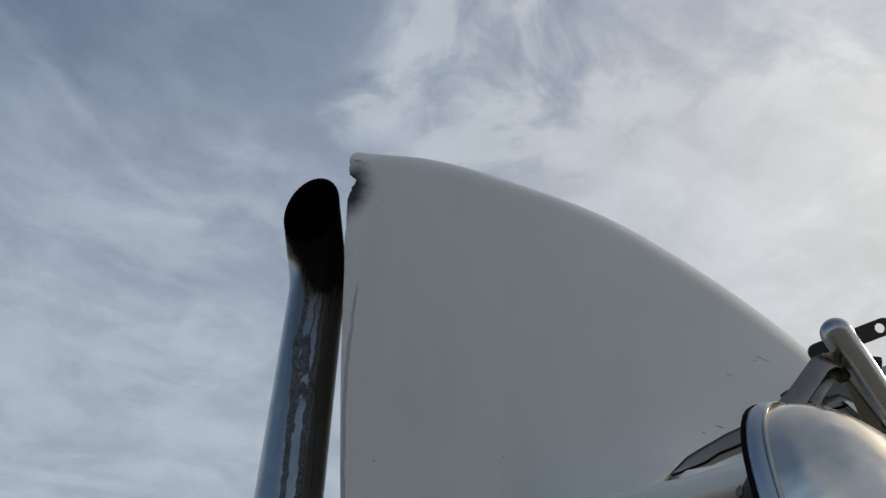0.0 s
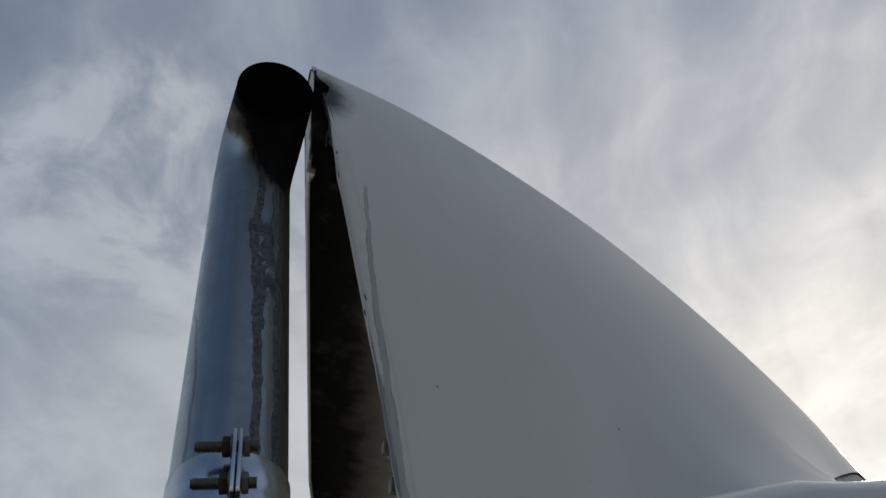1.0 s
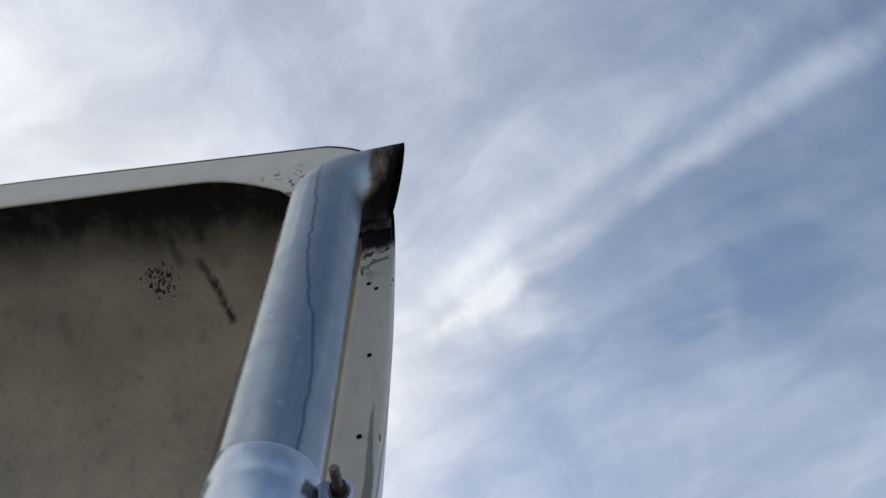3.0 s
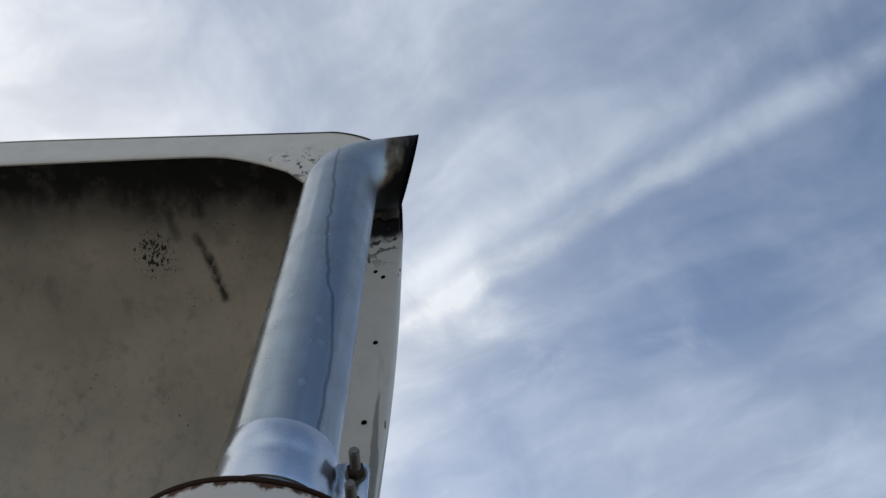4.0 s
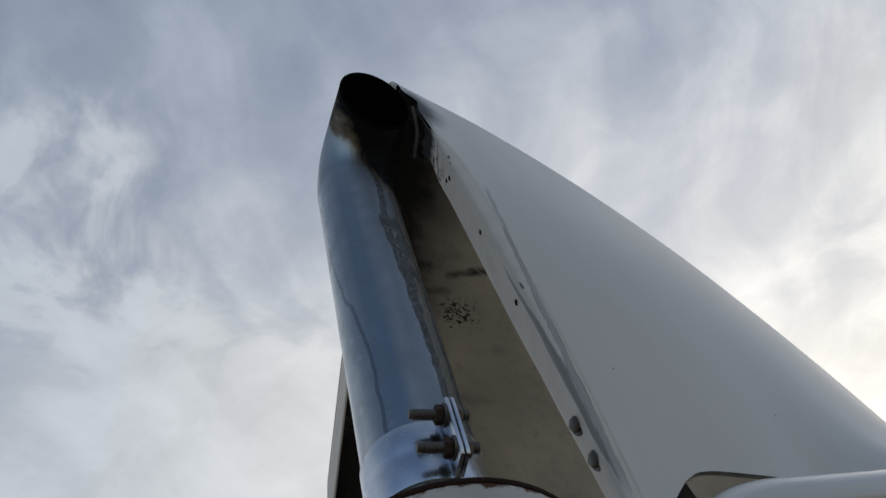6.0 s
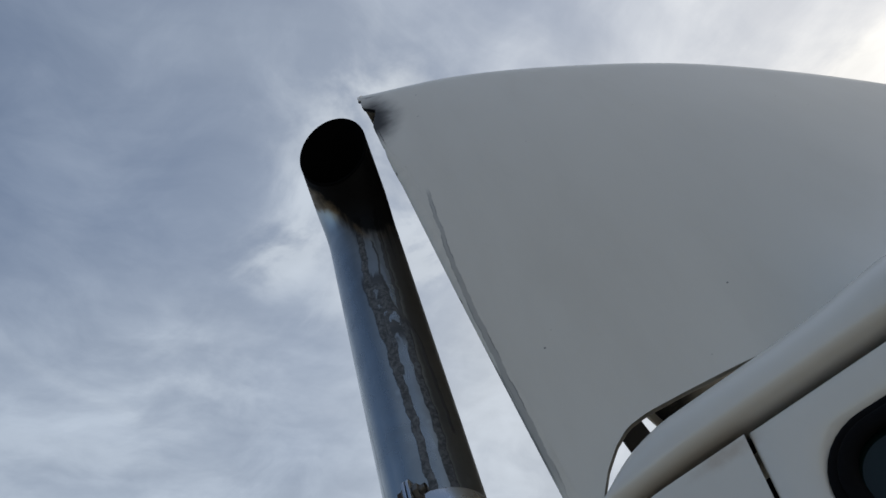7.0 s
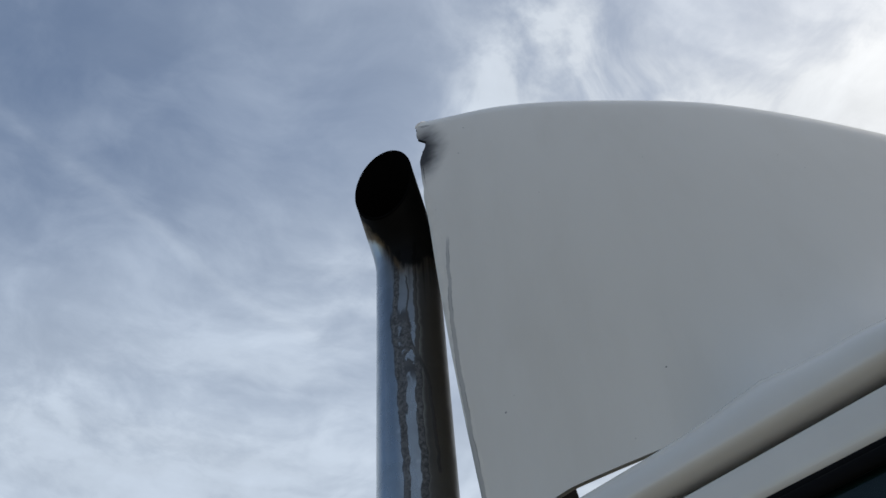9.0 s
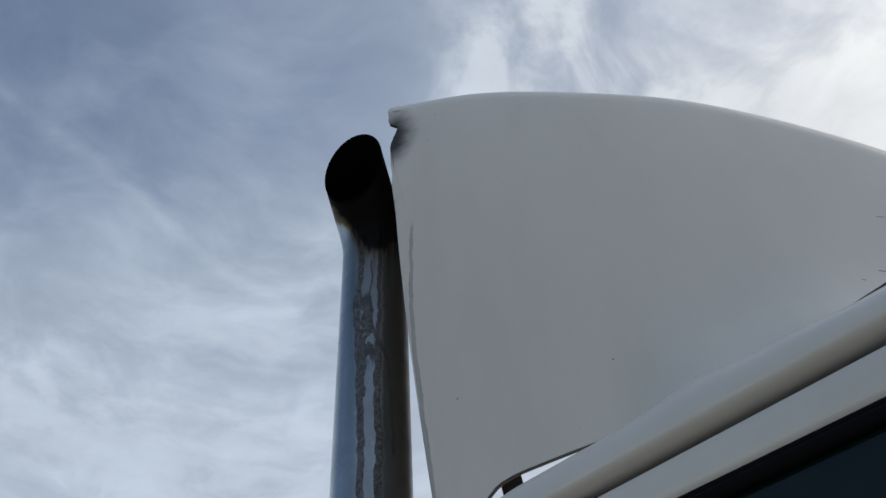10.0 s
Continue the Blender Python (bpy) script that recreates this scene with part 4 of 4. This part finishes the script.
# the rolled lip that joins both at the mouth
side = Vector((-ED.y, ED.x, 0))
p, d = centre_line()[-1]
u = side.cross(d)
rows = []
for a in np.linspace(0, 2*math.pi, 73):
    c = math.cos(a) * side + math.sin(a) * u
    ring = []
    for rr in (R * SWELL + 0.0003, R * SWELL + 0.0003, R * SWELL - 0.0028, R * SWELL - 0.0028):
        q = p + rr * c
        k = (MOUTH_P - q).dot(MOUTH_N) / d.dot(MOUTH_N)
        ring.append(q + d * k)
    ring[0] = ring[0] - d * 0.003
    ring[3] = ring[3] - d * 0.003
    rows.append(ring)
bm = grid(rows)
bmesh.ops.recalc_face_normals(bm, faces=bm.faces[:])
part("mouth_lip", bm, SOOTY, stack, "sooty rim of the mouth")

# sleeve that is slipped over the muffler's outlet
SZ1, SZ0 = 0.008, -0.073
prof = [(R - 0.002, SZ1 + 0.0005), (R + 0.0012, SZ1), (R + 0.0022, SZ1 - 0.002), (R + 0.0022, SZ1 - 0.034), (R + 0.0012, SZ1 - 0.040), (R + 0.0022, SZ1 - 0.046), (R + 0.0026, SZ0 + 0.004), (R + 0.0020, SZ0), (R - 0.002, SZ0)]
clamp = thing("exhaust_clamp", "bright steel band clamp round the foot of the exhaust stack", "clamp")
part("band", lathe(prof, 96), ZINC, clamp, "wide bright steel band", sharp=30)
BU, BL = Vector((-0.035, -0.083, -0.006)), Vector((-0.035, -0.083, -0.053))
LUG = Vector((0.007, -0.088, -0.031))
TANG = Vector((-1, 0.05, 0)).normalized()
OUTW = Vector((LUG.x, LUG.y, 0)).normalized()
m = axis_pose(LUG, TANG, OUTW)
for off in (-0.0029, 0.0029):
    part("lug", plate([(-0.022, -0.042), (0.009, -0.042), (0.011, -0.036), (0.011, 0.036), (0.007, 0.042), (-0.022, 0.042)], 0.0040, m @ Matrix.Translation((0, 0, off)), 0.0008), ZINC, clamp, "flat upright clamp ear")
for end, name in ((BU, "upper"), (BL, "lower")):
    foot = end - TANG * ((end - LUG).dot(TANG) + 0.020)
    length = (end - foot).length
    mm = axis_pose(foot, TANG)
    stud = part("stud", threaded(0.0060, length, 0.0022, mm), BOLT, clamp, "rusty threaded stud")
    k = (LUG - foot).dot(TANG)
    part("nut", hex_nut(0.0105, 0.008, mm @ Matrix.Translation((0, 0, k + 0.0115))), RUST, stud, "rusty hex nut")
    part("head", hex_nut(0.0105, 0.007, mm @ Matrix.Translation((0, 0, k - 0.0088))), BOLT, stud, "rusty bolt head")
    w = bmesh.new()
    bmesh.ops.create_cone(w, cap_ends=True, segments=24, radius1=0.0125, radius2=0.0125, depth=0.002, matrix=mm @ Matrix.Translation((0, 0, k + 0.0062)))
    part("washer", w, BOLT, stud)

# ---------------------------------------------------------------- muffler
MZ, MR = -0.14, 0.134
muffler = thing("muffler", "upright white-painted muffler can with a rusty crimped rim", "muffler", (0, 0, LIFT))
part("can", lathe([(MR - 0.003, MZ - 0.004), (MR, MZ - 0.007), (MR, MZ - 1.05), (MR - 0.01, MZ - 1.07), (0.06, MZ - 1.07)], 96), MUFF, muffler, "faded white can, rusting at the top")
part("rim", lathe([(MR - 0.006, MZ - 0.003), (MR - 0.003, MZ), (MR + 0.001, MZ - 0.001), (MR + 0.0018, MZ - 0.003), (MR + 0.001, MZ - 0.006), (MR - 0.002, MZ - 0.007)], 96), OLDRUST, muffler, "dark rusty crimped rim")
part("top_plate", lathe([(0.055, MZ + 0.022), (0.068, MZ + 0.02), (0.074, MZ + 0.008), (0.085, MZ - 0.002), (MR - 0.010, MZ - 0.004), (MR - 0.006, MZ - 0.001)], 96), MUFF, muffler, "rusty dished top")
part("outlet", lathe([(R - 0.003, MZ + 0.09), (R - 0.001, MZ + 0.09), (R - 0.001, MZ + 0.01), (R - 0.004, MZ + 0.01)], 64), RUST, muffler, "rusty outlet neck")
part("inlet_pipe", tube([(0, 0, MZ - 1.06), (0, 0, MZ - 1.4), (0, 0, -LIFT + 0.35), (0, 0, -LIFT)], 0.06, 32), RUST, muffler, "rusty inlet pipe")
for z in (-0.45, -0.95):
    part("mounting_strap", box((0.16, 0.05, 0.04), Matrix.Translation((0.19, 0, z)), 0.004), DARK, muffler)

# ---------------------------------------------------------------- cab
cab = thing("truck_cab", "white truck cab with rounded roof edge and dark side window", "truck cab")
X0, X1 = 0.206, 2.3
GZ = -0.193


def shoulder(x):
    """Profile of the roof edge at x: from the deck, over the rounded edge, down into the groove."""
    end = ease(x, X0, X0 + 0.11)
    zd = -0.103 + 0.014 * min(max((x - 0.28) / 0.17, 0.0), 1.0)
    zt = GZ + (zd - GZ) * math.sqrt(max(1 - (1 - min((x - X0) / 0.10, 1.0))**2, 0.0)) if x < X0 + 0.10 else zd
    zt -= 0.014 * ease(x, .53, .62) + 0.010 * ease(x, .655, .715)
    yp = side_y(min(max(x, 0.25), 0.95), -0.085) + 0.004
    yp += ease(x, .42, .56) * min(wall_y(x) + 0.05 - yp, 0.0)
    yw = wall_y(x)
    pts = [(CY - 0.136 * x, zt + 0.01), (yp + 0.40, zt - 0.010)]
    ramp = ease(x, .635, .705)                  # in front the roof climbs to the wedge strips
    zl, free = wedge_low(x), ease(x, .74, .88)
    yl = skin_y(x, zl)
    for f in (1.0, 0.83, 0.66, 0.5, 0.33, 0.16):
        y0, z0 = yp + 0.02 + 0.08 * f, zt - 0.006 - 0.006 * f
        z1 = zt + (zl - zt) * f
        curved, straight = skin_y(x, z1) + 0.003, yp + (yl - yp) * f
        y1 = curved + (straight - curved) * free
        pts.append((y0 + (y1 - y0) * ramp, z0 + (z1 - z0) * ramp))
    y_in, y_out = yp, yw - 0.008 * end
    z_mid = GZ + 0.030
    for a in np.radians(np.linspace(0, 90, 14)):
        y = y_in + (y_out - y_in) * math.sin(a)
        z = z_mid + (zt - z_mid) * math.cos(a)
        pts.append((y, z))
    for a in np.radians(np.linspace(10, 90, 9)):             # tight nose, then a hollow that rises into the groove
        pts.append((y_out + 0.020 * (1 - math.cos(a)), z_mid - 0.015 * math.sin(a)))
    pts += [(yw + 0.024, GZ + 0.0165), (yw + 0.038, GZ + 0.021), (yw + 0.055, GZ + 0.024), (yw + 0.080, GZ + 0.020), (yw + 0.084, GZ - 0.02)]
    return [(x, y, z) for y, z in pts]


xs = [X0 + 0.10 * (1 - math.cos(a)) for a in np.radians(np.linspace(2, 90, 14))] + list(np.linspace(X0 + 0.11, X1, 60))
rows = [shoulder(x) for x in xs]
bm = grid(rows)
bmesh.ops.recalc_face_normals(bm, faces=bm.faces[:])
roof = part("roof_cap", bm, CAB, cab, "smooth white roof edge with a shaded underside", sharp=50)
roof.data.flip_normals() if roof.data.polygons[len(roof.data.polygons) // 2].normal.z < 0 else None
part("far_roof_cap", grid([[mirrored(p) for p in r] for r in rows], True), CAB, cab, "", sharp=50)


# window opening: a rounded rectangle in the side panel
WX0, WX1, WZ1, WZ0, WR = 0.389, 1.30, -0.236, -0.80, 0.052


def rounded(x0, x1, z0, z1, r, n=10):
    out = []
    for cx, cz, a0 in ((x1 - r, z1 - r, 0), (x0 + r, z1 - r, 90), (x0 + r, z0 + r, 180), (x1 - r, z0 + r, 270)):
        for a in np.radians(np.linspace(a0, a0 + 90, n)):
            x, z = cx + r * math.cos(a), cz + r * math.sin(a)
            out.append((x, z - (0.014 * ease(x, 0.42, 0.85) if z > (z0 + z1) / 2 else 0.0)))
    return out


SEAM_T, SEAM_B = 0.356, 0.285     # x of the seam at the groove and 0.5 m below


def seam_x(z):
    return SEAM_T + (SEAM_B - SEAM_T) * (GZ - z) / 0.5


PX1, PZ0 = 1.75, -LIFT + 0.02
hole = rounded(WX0, WX1, WZ0, WZ1, WR)
cx, cz = (WX0 + WX1) / 2, (WZ0 + WZ1) / 2
TOPZ = GZ + 0.003


def to_border(x, z):
    dx, dz = x - cx, z - cz
    k = 1e9
    if dx > 0:
        k = min(k, (PX1 - cx) / dx)
    if dx < 0:
        k = min(k, (SEAM_T + 0.002 - cx) / dx)
    if dz > 0:
        k = min(k, (TOPZ - cz) / dz)
    if dz < 0:
        k = min(k, (PZ0 - cz) / dz)
    return cx + dx * k, cz + dz * k


corners = [(PX1, TOPZ), (SEAM_T + 0.002, TOPZ), (SEAM_T + 0.002, PZ0), (PX1, PZ0)]
ang = lambda q: math.atan2(q[1] - cz, q[0] - cx)
bord = sorted([(ang(q), to_border(*q), q) for q in hole], key=lambda e: e[0])
ring_in, ring_out = [e[2] for e in bord], [e[1] for e in bord]
for c in corners:
    i = min(range(len(ring_out)), key=lambda k: (ring_out[k][0] - c[0])**2 + (ring_out[k][1] - c[1])**2)
    ring_out[i] = c
ring_out = [(seam_x(q[1]) + 0.002 if q[0] < SEAM_T + 0.004 else q[0], q[1]) for q in ring_out]
loops = []
for a, b in ((0, 0.030), (0, 0.006), (0.03, 0.002), (0.10, 0.0), (0.32, 0.0), (0.6, 0.0), (0.78, 0.001), (0.90, 0.004), (1, 0.010), (1, 0.035)):
    loop = []
    for p, q in zip(ring_out, ring_in):
        x, z = p[0] + (q[0] - p[0]) * a, p[1] + (q[1] - p[1]) * a
        loop.append((x, wall_y(x) + b, z))
    loops.append(loop)
bm = grid(loops, closed=True)
bmesh.ops.recalc_face_normals(bm, faces=bm.faces[:])
panel = part("side_panel", bm, CAB, cab, "plain white side panel", sharp=40)
rows = []
for z in list(np.linspace(TOPZ, -0.6, 12)) + [PZ0]:
    row = []
    for k in np.linspace(0, 1, 14):
        x = X0 - 0.01 + k * (seam_x(z) - 0.002 - X0 + 0.01)
        curl = (1 - min((x - X0 + 0.01) / 0.07, 1.0))
        row.append((x, wall_y(x) + 0.07 * (1 - math.sqrt(max(1 - curl * curl, 0))) + 0.0008, z))
    row.append((row[-1][0], row[-1][1] + 0.012, z))
    rows.append(row)
bm = grid(rows)
bmesh.ops.recalc_face_normals(bm, faces=bm.faces[:])
part("rear_corner_panel", bm, CAB, cab, "white corner panel with a brown stain under the roof edge", sharp=40)
# black strip added to stand in for the shade in the groove under the roof edge
part("groove_shade", tube([(x, wall_y(x) + 0.020, GZ + 0.001) for x in np.linspace(X0 + 0.11, 1.74, 24)], 0.0065, 12), RUBBER_AND_SHADE, cab, "black strip added for the shade in the roof groove")
# dark backing of seam and groove, rear and front walls, far side
part("seam_backing", box((0.05, 0.01, LIFT - 0.25), Matrix.Translation((SEAM_T, wall_y(SEAM_T) + 0.034, (GZ - LIFT) / 2))), RUBBER_AND_SHADE, cab)
SQUARE = Matrix.Rotation(-0.136, 4, "Z")
part("rear_wall", box((0.04, 2.60, LIFT - 0.30), Matrix.Translation((0.390, CY - 0.052, (GZ - LIFT) / 2)) @ SQUARE, 0.01), CAB, cab)
part("front_wall", box((0.04, 2.60, LIFT - 0.30), Matrix.Translation((1.93, 0.957, (GZ - LIFT) / 2)) @ SQUARE, 0.01), CAB, cab)
part("far_side_wall", box((1.58, 0.04, LIFT - 0.24), Matrix.Translation((1.32, 2.33, (GZ - LIFT) / 2 + 0.02)) @ SQUARE, 0.01), CAB, cab)
part("cab_floor", box((1.50, 2.50, 0.03), Matrix.Translation((1.15, 1.06, -1.5)) @ SQUARE), LINER, cab)
part("headliner", box((1.46, 2.45, 0.02), Matrix.Translation((1.15, 1.06, GZ - 0.02)) @ SQUARE), LINER, cab)


def ring_tube(outline, r, push):
    """A soft rubber profile that runs round an outline on the wall."""
    n = len(outline)
    rows = []
    for i in range(n):
        a, b = outline[i - 1], outline[(i + 1) % n]
        tx, tz = b[0] - a[0], b[1] - a[1]
        l = math.hypot(tx, tz)
        nx, nz = tz / l, -tx / l
        x, z = outline[i]
        rows.append([(x + nx * r * math.cos(c), wall_y(x) - push - 0.55 * r * math.sin(c), z + nz * r * math.cos(c)) for c in np.linspace(0, 2*math.pi, 14, endpoint=False)])
    rows.append(rows[0])
    return grid(rows, closed=True)


window = part("window", ring_tube(rounded(WX0 + 0.012, WX1 - 0.012, WZ0 + 0.012, WZ1 - 0.012, WR - 0.01), 0.008, 0.0), RUBBER_AND_SHADE, cab, "side window in a thick black rubber seal")
bmw = ring_tube(rounded(WX0 + 0.002, WX1 - 0.002, WZ0 + 0.002, WZ1 - 0.002, WR), 0.0065, -0.004)
part("seal_lip", bmw, RUBBER_AND_SHADE, window)
pane = rounded(WX0 + 0.010, WX1 - 0.010, WZ0 + 0.010, WZ1 - 0.010, WR - 0.008)
bm = bmesh.new()
f = bm.faces.new([bm.verts.new((x, wall_y(x) + 0.006, z)) for x, z in pane])
bmesh.ops.solidify(bm, geom=[f], thickness=0.004)
bmesh.ops.recalc_face_normals(bm, faces=bm.faces[:])
part("pane", bm, GLASS, window, "dark tinted pane", smooth=False)

# ---------------------------------------------------------------- side mirror
mirror = thing("side_mirror", "polished stainless side mirror on a chromed tube bracket", "side mirror")
MV = Vector((-0.07, -0.13, 1)).normalized()                     # up along the glass
MN = Vector((0.882, -0.471, 0)).normalized()                    # behind the glass
MW = MV.cross(MN).normalized()                                  # across the glass
MC = Vector((0.855, -0.506, -0.453))


def head_loop(scale, depth, n=72, square=2.6, drop=0.0):
    out = []
    for a in np.linspace(0, 2*math.pi, n, endpoint=False):
        c, s = math.cos(a), math.sin(a)
        k = (abs(c)**square + abs(s)**square)**(-1 / square)
        out.append(MC + MN * depth + (MW * (0.100 * k * c) + MV * (0.170 * k * s)) * scale - MV * drop)
    return out


bm = grid([head_loop(0.985, -0.002), head_loop(1.0, 0.0), head_loop(0.998, 0.006), head_loop(0.975, 0.0125), head_loop(0.960, 0.0135)], closed=True)
part("rim", bm, simple("dull_grey_metal", (0.42, 0.44, 0.47), 0.38, 1.0, 0.15, 60.0, 0.1), mirror, "dull grey metal rim", sharp=60)
bm = grid([head_loop(1.0, -0.005), head_loop(1.008, -0.004), head_loop(1.008, -0.001), head_loop(0.98, -0.0005)], closed=True)
part("seal", bm, RUBBER_AND_SHADE, mirror, "black rubber edge seal")
part("bead", grid([head_loop(0.965 + 0.012 * math.cos(a), 0.0140 + 0.0022 * math.sin(a)) for a in np.radians(np.linspace(0, 180, 9))], closed=True), STAIN, mirror, "polished bead round the housing")
rows = [head_loop(0.955, 0.0145)]
for a in np.radians(np.linspace(3, 88, 22)):
    rows.append(head_loop(0.95 * math.cos(a)**0.75, 0.0145 + 0.075 * math.sin(a), drop=0.012 * math.sin(a)))
part("housing", grid(rows, closed=True), DENTED, mirror, "bulging polished stainless back, slightly dented", sharp=60)
bm = bmesh.new()
f = bm.faces.new([bm.verts.new(p) for p in head_loop(0.99, -0.005)])
part("mirror_glass", bm, simple("mirror_silver", (0.9, 0.9, 0.9), 0.02, 1.0, 0.01), mirror, smooth=False)
# bracket on top of the head


def strap(points, wide, thick, name, label, material=STRAP):
    pts = [Vector(p) for p in points]
    rows = []
    for i, p in enumerate(pts):
        d = (pts[min(i + 1, len(pts) - 1)] - pts[max(i - 1, 0)]).normalized()
        up = d.cross(wide).normalized() * thick / 2
        rows.append([p + wide + up, p - wide + up, p - wide - up, p + wide - up])
    bm = grid(rows, closed=True)
    bm.verts.ensure_lookup_table()
    n = len(bm.verts)
    bm.faces.new([bm.verts[i] for i in range(4)])
    bm.faces.new([bm.verts[n - 4 + i] for i in range(4)])
    bmesh.ops.recalc_face_normals(bm, faces=bm.faces[:])
    bmesh.ops.bevel(bm, geom=[e for e in bm.edges if e.calc_face_angle(0) > 0.7], offset=0.0008, segments=2, affect="EDGES", profile=0.5)
    return part(name, bm, material, mirror, label)


LEG_WIDE = Vector((0.607, 0.407, -0.683))
strap([(0.848, -0.549, -0.298), (0.856, -0.545, -0.290), (0.874, -0.534, -0.266), (0.889, -0.525, -0.246), (0.896, -0.519, -0.240), (0.903, -0.513, -0.239)],
      LEG_WIDE * 0.0088, 0.0035, "bent_strap", "bent stainless bracket strap")
strap([(0.893, -0.519, -0.2375), (0.903, -0.511, -0.2330), (0.913, -0.501, -0.2305), (0.918, -0.494, -0.2330)], Vector((0.3, -0.45, 0.75)).normalized() * 0.0065, 0.0035, "strap_top", "turned-over top of the strap")
strap([(0.915, -0.492, -0.236), (0.917, -0.482, -0.252), (0.918, -0.470, -0.275), (0.918, -0.458, -0.305)], Vector((0.95, 0.15, -0.2)).normalized() * 0.0080, 0.003, "rear_strap", "dark stainless rear leg of the bracket")
strap([(0.871, -0.529, -0.287), (0.882, -0.520, -0.269), (0.895, -0.508, -0.250), (0.905, -0.500, -0.239)], LEG_WIDE * 0.0050, 0.003, "inner_strap", "short stainless brace")
strap([(0.846, -0.550, -0.2990), (0.855, -0.542, -0.2955), (0.870, -0.523, -0.2925), (0.886, -0.502, -0.2905), (0.893, -0.494, -0.2915)], Vector((0.5, 0.35, -0.6)).normalized() * 0.0040, 0.0035, "foot_plate", "stainless foot plate", TUBE)
TT, TB = Vector((0.915, -0.515, -0.209)), Vector((0.935, -0.468, -0.268))
LOW = (TB - TT).normalized()
R_TUBE = 0.0145
tp = [TT - LOW * R_TUBE * math.cos(a) for a in np.radians((2, 15, 30, 45, 60, 75, 90))]
CAP_N = len(tp)
tp += [TT + LOW * d for d in (0.015, 0.04, TB.dot(LOW) - TT.dot(LOW), 0.14, 0.24)] + [Vector((1.06, -0.36, -0.50)), Vector((1.13, -0.29, -0.56)), Vector((1.16, wall_y(1.16) - 0.002, -0.58))]
cap_r = [R_TUBE * max(math.sin(a), 0.03) for a in np.radians((2, 15, 30, 45, 60, 75, 90))]
part("arm_tube", tube(tp, lambda k: cap_r[min(int(round(k * (len(tp) - 1))), CAP_N - 1)], 32), TUBE, mirror, "chromed bracket tube")
# dark flat bar behind the tube, rounded at one end and drilled at the other
bar_a, bar_b = Vector((0.897, -0.484, -0.202)), Vector((0.957, -0.471, -0.183))
bar_x = (bar_b - bar_a).normalized()
bar_l = (bar_b - bar_a).length
tab = axis_pose(bar_a, (0.10, -0.80, -0.55), bar_x)
outline = [(bar_l + 0.0095 * math.cos(a), 0.0085 * math.sin(a)) for a in np.radians(np.linspace(-90, 90, 12))] + [(0.0085 * math.cos(a), 0.0085 * math.sin(a)) for a in np.radians(np.linspace(90, 270, 12))]
HOLE = (bar_l - 0.003, 0.0, 0.0048)
ring = [(HOLE[0] + HOLE[2] * math.cos(a), HOLE[1] + HOLE[2] * math.sin(a)) for a in np.radians(np.linspace(-90, 90, 12))] + [(HOLE[0] + HOLE[2] * math.cos(a), HOLE[1] + HOLE[2] * math.sin(a)) for a in np.radians(np.linspace(90, 270, 12))]
rows = [[tab @ Vector((x, y, z)) for x, y in line] for line, z in ((outline, -0.0022), (outline, 0.0022), (ring, 0.0022), (ring, -0.0022), (outline, -0.0022))]
bm = grid(rows, closed=True)
bmesh.ops.recalc_face_normals(bm, faces=bm.faces[:])
part("drilled_bar", bm, DARK, mirror, "dark steel flat bar with a round hole", sharp=30)
part("clamp_bolt", hex_nut(0.0075, 0.012, axis_pose((0.941, -0.472, -0.222), (0.9, 0.2, -0.3))), RUST, mirror, "rusty bolt")
part("rusty_nut", hex_nut(0.0075, 0.009, axis_pose((0.908, -0.494, -0.240), (0.3, -0.8, -0.2))), RUST, mirror, "rusty nut under the strap")
part("foot_bolt", hex_nut(0.0055, 0.008, axis_pose((0.853, -0.541, -0.281), (-0.3, -0.3, 0.8))), DARK, mirror, "dark bolt on the foot plate")
# arm that carries the head from the roof gutter, with its foot
ARM = [(0.792, -0.203, -0.196), (0.800, -0.215, -0.190), (0.816, -0.239, -0.183), (0.856, -0.300, -0.166), (0.880, -0.338, -0.163), (0.903, -0.380, -0.176), (0.920, -0.420, -0.205), (0.932, -0.452, -0.243), (0.936, -0.464, -0.262)]
arm = part("roof_arm", tube(ARM, lambda k: 0.0138, 24), STRAP, mirror, "weathered chromed arm from the roof gutter")
part("arm_socket", tube([(0.790, -0.199, -0.200), (0.794, -0.206, -0.196), (0.806, -0.224, -0.188), (0.818, -0.242, -0.182), (0.820, -0.245, -0.181)], lambda k: 0.0140 + 0.0035 * min(1, 6 * k, 6 * (1 - k)), 24), DARK, arm, "dark cast socket")
part("socket_bolt", hex_nut(0.0075, 0.010, axis_pose((0.789, -0.226, -0.186), (-0.7, -0.7, 0.1))), BOLT, arm, "bolt through the socket")
part("lower_arm", tube([MC + MN * 0.03 + MV * -0.02, (0.93, -0.42, -0.40), (0.99, -0.34, -0.36), (1.05, -0.28, -0.33), (1.10, wall_y(1.10) - 0.001, -0.31)], 0.011, 20), STRAP, mirror, "weathered steel arm")
